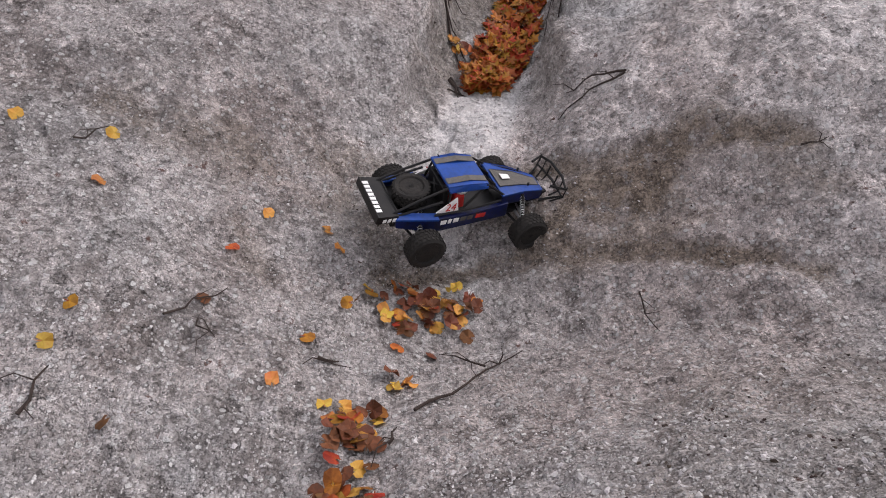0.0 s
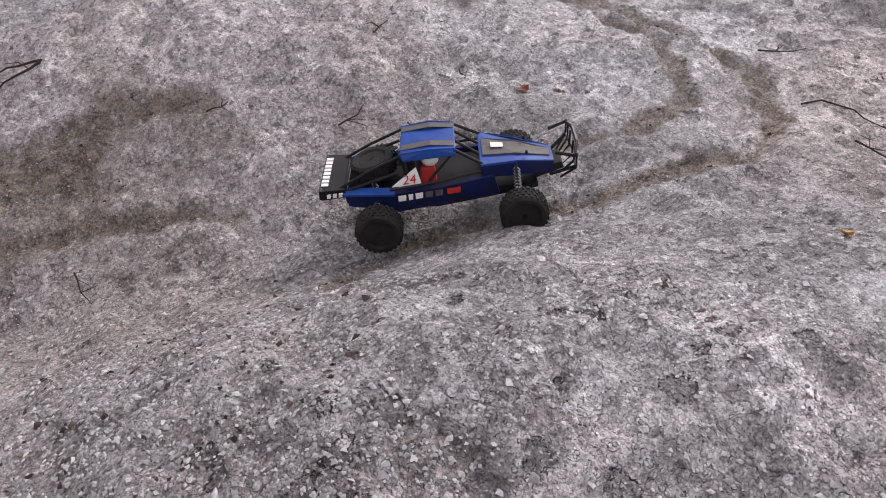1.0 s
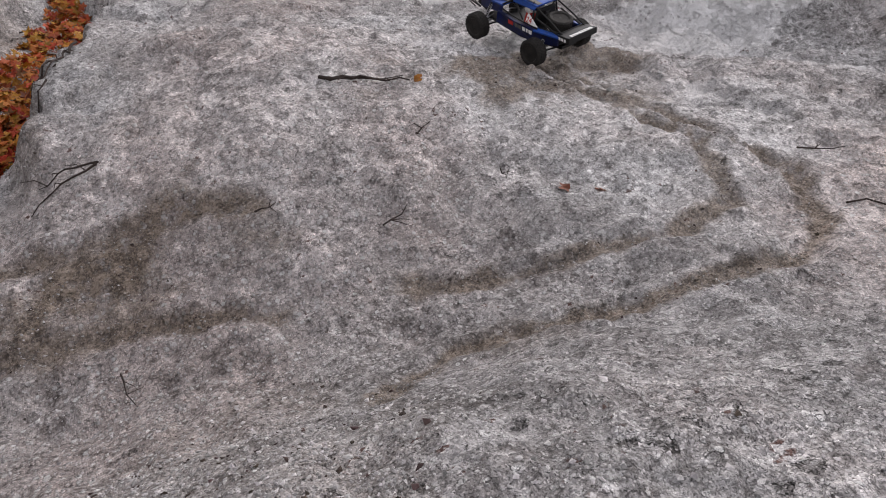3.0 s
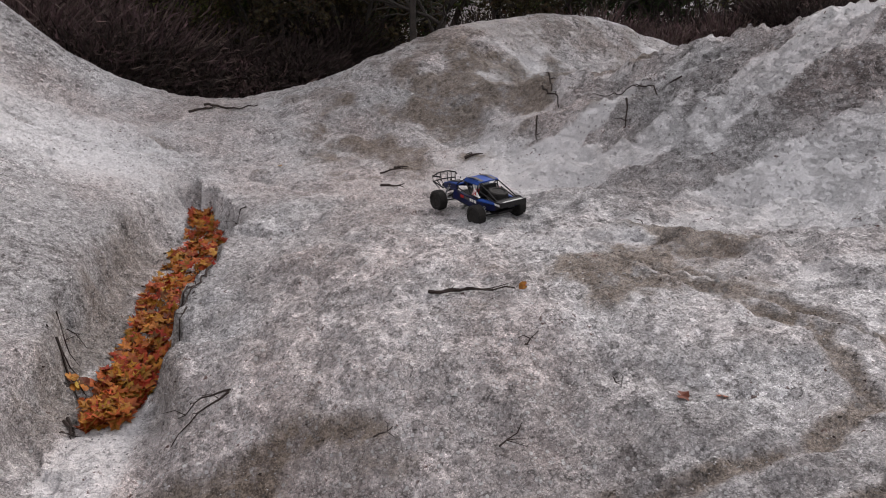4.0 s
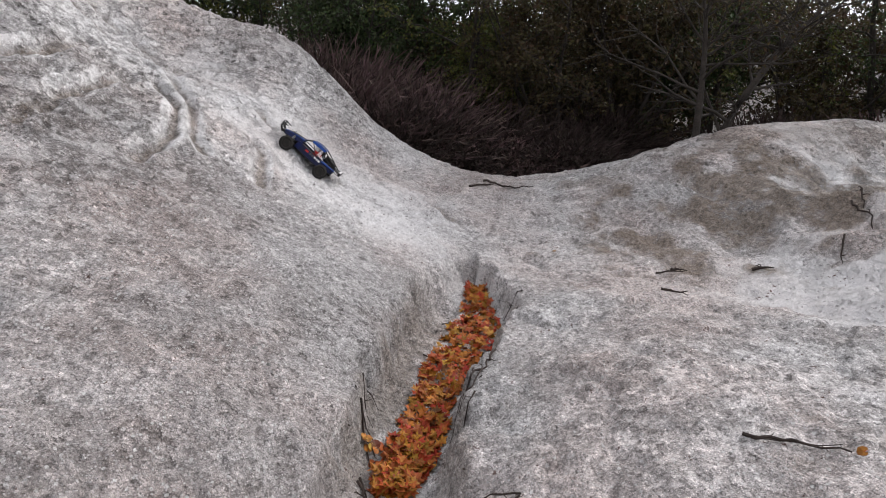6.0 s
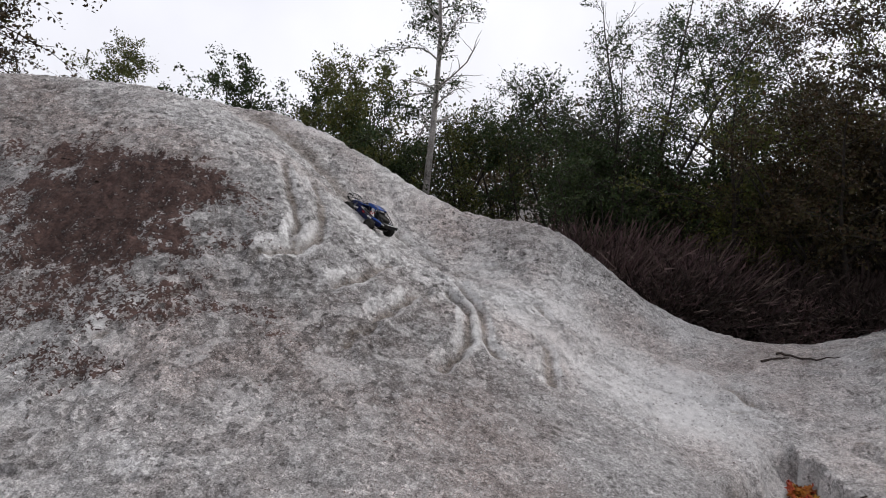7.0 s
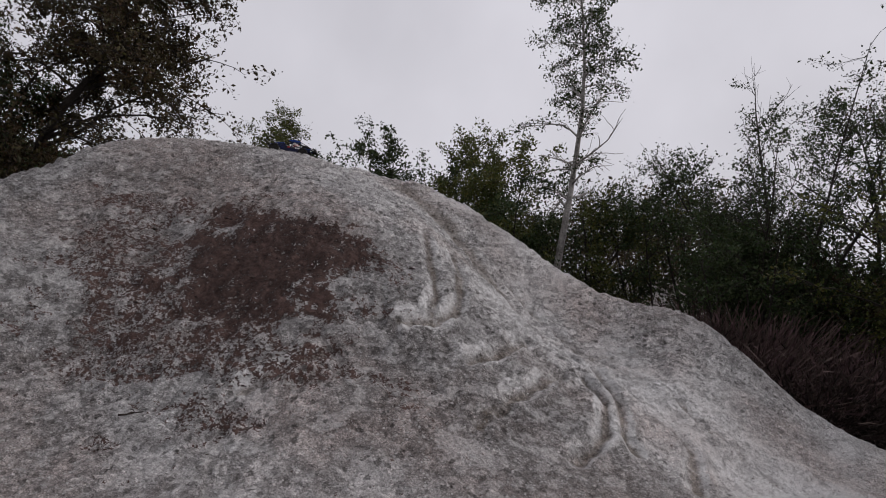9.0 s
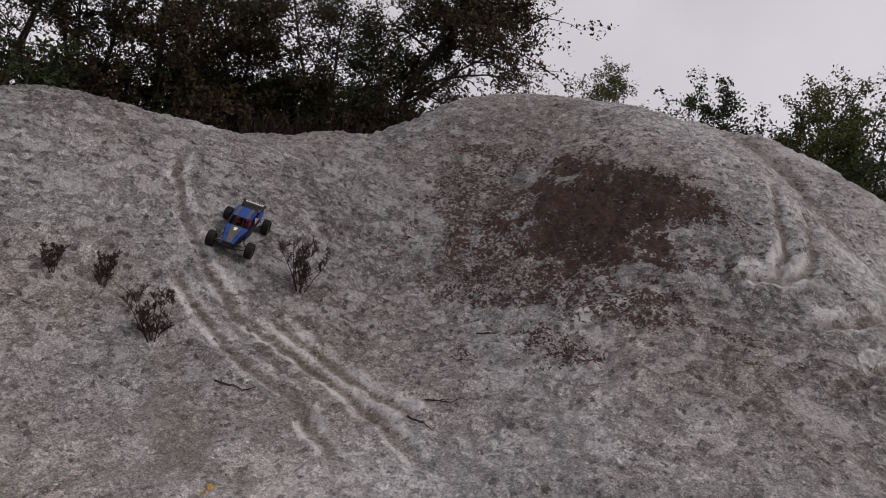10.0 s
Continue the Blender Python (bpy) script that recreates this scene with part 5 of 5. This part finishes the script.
def leaf_drift():
    """Autumn leaves lying deep in the trench."""
    drift = tagged(new("leaf_drift"), "drift of orange and brown fallen leaves filling the trench", "leaves")
    rnd = np.random.default_rng(9)
    line = np.array(TRENCH)[2:, :3] + [0, 0.05, 0]
    rest_v, rest_f = [], []
    for k in range(1250):
        q = min(abs(rnd.normal()) * 0.2, 0.3) if k % 14 == 0 else rnd.uniform(0.3, 0.995 * (len(line) - 1))
        i = min(int(q), len(line) - 2)
        c = line[i] + (line[i + 1] - line[i]) * (q - i)
        d = (line[i + 1] - line[i])[:2]
        d /= np.linalg.norm(d)
        off = rnd.uniform(-1, 1) * c[2] * min(1.0, 0.45 + 0.55 * q)
        x, y = c[0] - d[1] * off, c[1] + d[0] * off
        lift = 0.004 + 0.045 * rnd.uniform(0, 1) * (1 - (off / (c[2] + 0.03)) ** 2)
        me = LEAVES[rnd.integers(0, len(LEAVES))]
        if k < 300:
            ob = new("fallen_leaf", me)
            ob.parent = drift
            lay(ob, x, y, lift, 0.45, rnd)
        else:
            ob = bpy.data.objects.new("tmp", None)
            lay(ob, x, y, lift, 0.45, rnd)
            b = len(rest_v)
            rest_v += [tuple(ob.matrix_basis @ v.co) for v in me.vertices]
            rest_f += [tuple(b + n for n in p.vertices) for p in me.polygons]
            bpy.data.objects.remove(ob)
    rest = new("leaf_bed", mesh_from("leaf_bed", rest_v, rest_f, LEAF_FALLEN))
    rest.parent = drift
    tagged(rest, "bed of matted orange leaves", kind="stuff")


leaf_drift()
# single leaves: x, y, kind (0 yellow, 1 orange, 2 russet)
SCATTERED = [(-1.0, 1.39, 0), (-0.81, 1.43, 0), (-0.79, 1.26, 0), (-0.51, 1.21, 1), (-0.45, 1.35, 0), (-0.31, 1.36, 0), (-0.27, 1.31, 0), (-0.72, 0.9, 1), (-0.6, 0.68, 2), (-0.35, 0.84, 0), (-0.24, 0.8, 0),
             (-0.31, 1.0, 1), (-0.11, 1.03, 1), (-0.03, 1.03, 2), (-0.13, 0.8, 1), (-0.01, 1.13, 0), (0.05, 1.16, 0), (0.02, 1.19, 1), (-0.74, 0.81, 0), (-0.52, 1.01, 2), (1.65, 0.13, 0), (1.53, 1.73, 1), (1.77, 1.03, 1), (1.68, 1.09, 2), (1.26, 4.71, 0), (-3.09, 0.84, 0), (-3.07, 0.8, 0)]
for x, y, kind in SCATTERED:
    lay(tagged(new("fallen_leaf", BIRCH_LEAVES[kind * 2 + int(lrnd.integers(0, 2))]), ("yellow", "orange", "russet")[kind] + " fallen leaf lying on the grit", "leaf", "scattered leaves"), x, y)
# two loose heaps in the gully
for cx, cy, rx, ry, n in ((-0.04, 1.18, 0.10, 0.06, 60), (-0.1, 0.9, 0.03, 0.04, 5), (-0.18, 0.72, 0.035, 0.08, 30), (-0.19, 0.58, 0.06, 0.05, 24), (0.06, 2.4, 0.025, 0.05, 10)):
    for _ in range(n):
        x, y = cx + lrnd.normal() * rx * 0.7, cy + lrnd.normal() * ry * 0.7
        kind = int(lrnd.choice(3, p=(0.22, 0.23, 0.55)))
        lay(tagged(new("fallen_leaf", BIRCH_LEAVES[kind * 2 + int(lrnd.integers(0, 2))]), ("yellow", "orange", "russet")[kind] + " fallen leaf in a heap in the gully", "leaf", "gully leaves"), x, y, 0.004 + 0.012 * lrnd.uniform(), 0.5)


def twig(points, radius, label="dark dead twig lying on the grit", forks=2, lift=0.004):
    """A crooked twig along the ground with small side shoots."""
    bm = bmesh.new()
    pts = []
    for (ax, ay), (bx, by) in zip(points, points[1:]):
        n = max(3, int(math.hypot(bx - ax, by - ay) / 0.035))
        for k in range(n):
            t = k / n
            pts.append((ax + (bx - ax) * t + lrnd.normal() * 0.004, ay + (by - ay) * t + lrnd.normal() * 0.004))
    pts.append(points[-1])
    high = ground(np.array([p[0] for p in pts]), np.array([p[1] for p in pts]))
    co = [(x, y, float(z) + lift + radius * 0.6 + abs(lrnd.normal()) * 0.004) for (x, y), z in zip(pts, high)]
    tube(bm, co, [radius * (1 - 0.65 * k / (len(co) - 1)) for k in range(len(co))], 5)
    for _ in range(forks):
        k = int(lrnd.integers(1, len(co) - 1))
        a = lrnd.uniform(0, 6.28)
        ln = lrnd.uniform(0.03, 0.08)
        p = Vector(co[k])
        tube(bm, [p, p + Vector((ln * 0.5 * math.cos(a), ln * 0.5 * math.sin(a), 0.012)), p + Vector((ln * math.cos(a + 0.3), ln * math.sin(a + 0.3), 0.008))], [radius * 0.5, radius * 0.4, radius * 0.2], 4)
    me = bpy.data.meshes.new("twig")
    bm.to_mesh(me)
    bm.free()
    me.materials.append(TWIG)
    tagged(new("twig", me), label, "twig", "twigs")


TWIGS = [([(-0.88, 1.37), (-0.82, 1.44)], 0.003), ([(-0.57, 0.94), (-0.48, 1.06)], 0.003), ([(-0.05, 0.79), (0.02, 0.87), (0.1, 0.97), (0.19, 1.04)], 0.004), ([(0.1, 0.99), (-0.01, 1.04)], 0.003),
         ([(-0.52, 0.94), (-0.47, 0.91)], 0.0025), ([(-0.72, 0.66), (-0.71, 0.76)], 0.004), ([(-0.27, 0.93), (-0.23, 0.94)], 0.005), ([(0.55, 1.85), (0.46, 1.89), (0.38, 1.88)], 0.004), ([(0.54, 1.84), (0.44, 1.83), (0.35, 1.79)], 0.004),
         ([(0.03, 2.23), (0.06, 2.07)], 0.006), ([(0.48, 1.17), (0.5, 1.03)], 0.0025), ([(-0.1, 0.69), (-0.09, 0.74)], 0.004)]
TWIGS += [([(1.23, 1.87), (1.36, 1.81), (1.5, 1.74)], 0.007), ([(1.24, 1.86), (1.4, 1.8), (1.49, 1.77)], 0.004), ([(1.18, 1.21), (1.26, 1.24)], 0.003), ([(0.88, 1.41), (0.94, 1.41)], 0.003), ([(2.23, 0.42), (2.21, 0.27)], 0.003),
          ([(2.32, 0.64), (2.4, 0.53), (2.38, 0.38)], 0.003), ([(1.4, 1.48), (1.42, 1.48)], 0.004), ([(1.57, 1.25), (1.56, 1.2)], 0.002), ([(2.48, 0.92), (2.56, 0.82)], 0.003), ([(3.11, 0.37), (3.39, 0.19)], 0.005), ([(3.52, 0.38), (3.58, 0.25)], 0.005),
          ([(2.24, 0.13), (2.25, 0.03)], 0.003), ([(2.97, 0.2), (3.06, 0.08)], 0.004), ([(3.1, 0.53), (3.22, 0.47)], 0.005), ([(2.81, 0.32), (2.95, 0.28)], 0.004)]
TWIGS += [([(0.92, 6.39), (1.2, 6.25), (1.36, 6.2)], 0.012), ([(0.77, 6.21), (1.0, 6.3)], 0.012), ([(3.45, 4.79), (3.34, 4.5)], 0.01), ([(0.02, 2.18), (0.06, 2.06)], 0.006), ([(-0.9, 7.2), (-0.76, 7.1), (-0.5, 7.0)], 0.012), ([(1.9, 4.36), (2.09, 4.34)], 0.007), ([(2.37, 2.17), (2.42, 2.08)], 0.005),
          ([(-3.84, 1.11), (-3.75, 1.3)], 0.006), ([(-3.5, 2.58), (-3.4, 2.66)], 0.006), ([(-3.14, 1.84), (-3.0, 1.9)], 0.006), ([(-3.2, 2.0), (-3.05, 2.15)], 0.005), ([(0.6, 2.95), (0.52, 2.7), (0.42, 2.5)], 0.006), ([(0.62, 3.1), (0.5, 2.85)], 0.004)]
# roots that hang from the cut banks of the trench
TWIGS += [([(0.0, 2.45), (0.08, 2.36)], 0.005), ([(0.5, 2.72), (0.44, 2.62), (0.4, 2.45)], 0.005),
          ([(0.55, 2.95), (0.48, 2.9)], 0.004), ([(0.46, 2.5), (0.4, 2.35)], 0.004), ([(0.68, 3.5), (0.62, 3.35)], 0.005), ([(0.3, 3.3), (0.38, 3.2)], 0.004), ([(0.42, 3.75), (0.52, 3.7)], 0.004)]
# dead stalks and roots on the mound and the valley floor, and more roots on the west bank of the trench
TWIGS += [([(3.32, 4.61), (3.31, 4.4), (3.26, 4.25)], 0.009), ([(3.06, 4.23), (2.96, 4.03)], 0.007), ([(3.4, 3.65), (3.33, 3.54)], 0.008), ([(3.63, 3.43), (3.43, 4.09)], 0.006), ([(2.01, 4.41), (2.08, 4.38)], 0.012), ([(2.5, 4.24), (2.62, 4.2)], 0.012),
          ([(1.69, 3.74), (1.82, 3.68)], 0.009), ([(-0.02, 2.45), (0.06, 2.43), (0.11, 2.42)], 0.003), ([(0.0, 2.55), (0.06, 2.5)], 0.0028), ([(0.02, 2.68), (0.1, 2.64)], 0.0025),
          ([(0.05, 2.36), (0.08, 2.28)], 0.0035), ([(0.45, 2.55), (0.4, 2.52), (0.37, 2.4)], 0.004), ([(0.5, 2.62), (0.42, 2.6)], 0.003), ([(0.48, 2.75), (0.43, 2.68)], 0.004), ([(0.86, 3.72), (0.8, 3.6), (0.7, 3.5)], 0.005), ([(0.9, 3.9), (0.8, 3.86)], 0.005)]
for points, radius in TWIGS:
    twig(points, radius)


def pebbles(name, label, count, rmin, rmax, size, seed, mat=None, where=None):
    """Loose grit stones strewn over the near ground."""
    rnd = np.random.default_rng(seed)
    a = rnd.uniform(-1.65, 1.6, count)
    r = rmin * (rmax / rmin) ** rnd.uniform(0, 1, count)
    x, y = 0.1 - r * np.sin(a), -0.3 + r * np.cos(a)
    keep = fractal(x, y, 0.5, 3, 160) > rnd.uniform(-1.0, 0.7, count)
    if where:
        keep &= where(x, y) > rnd.uniform(0, 1, count)
    x, y, r = x[keep], y[keep], r[keep]
    n = len(x)
    c = np.stack([x, y, ground(x, y)], 1)
    s = size * rnd.lognormal(0, 0.33, (n, 1, 1))
    octa = np.array([(1, 0, 0), (0, 0.8, 0), (-1, 0, 0), (0, -0.8, 0), (0.1, 0, 0.5), (0, 0, -0.5)])
    q = octa[None] * (1 + 0.35 * rnd.normal(size=(n, 6, 1)))
    t = rnd.uniform(0, 6.28, n)
    rot = np.stack([np.stack([np.cos(t), -np.sin(t), 0 * t], -1), np.stack([np.sin(t), np.cos(t), 0 * t], -1), np.stack([0 * t, 0 * t, 1 + 0 * t], -1)], -2)
    v = c[:, None] + s * np.einsum("nij,nkj->nki", rot, q)
    tri = np.array([(0, 1, 4), (1, 2, 4), (2, 3, 4), (3, 0, 4), (1, 0, 5), (2, 1, 5), (3, 2, 5), (0, 3, 5)])
    f = (np.arange(n)[:, None, None] * 6 + tri[None]).reshape(-1, 3)
    ob = new(name, mesh_from(name, v.reshape(-1, 3).tolist(), f.tolist(), mat or PEBBLE))
    return tagged(ob, label, "gravel", kind="stuff")


pebbles("gravel", "loose pale grit stones strewn on the ground", 80000, 0.5, 3.6, 0.003, 1)
pebbles("gravel_stones", "larger pale stones on the slopes", 3000, 2.6, 9.0, 0.009, 2)
pebbles("soil_clods", "dark crumbs of soil slid from the hill face", 9000, 2.0, 8.0, 0.014, 3, CLOD, dark_soil)
pebbles("damp_crumbs", "brown crumbs thrown up by the wheels", 30000, 0.6, 4.0, 0.0045, 4, CLOD, lambda x, y: 0.5 * damp_and_shade(x, y))

motions()
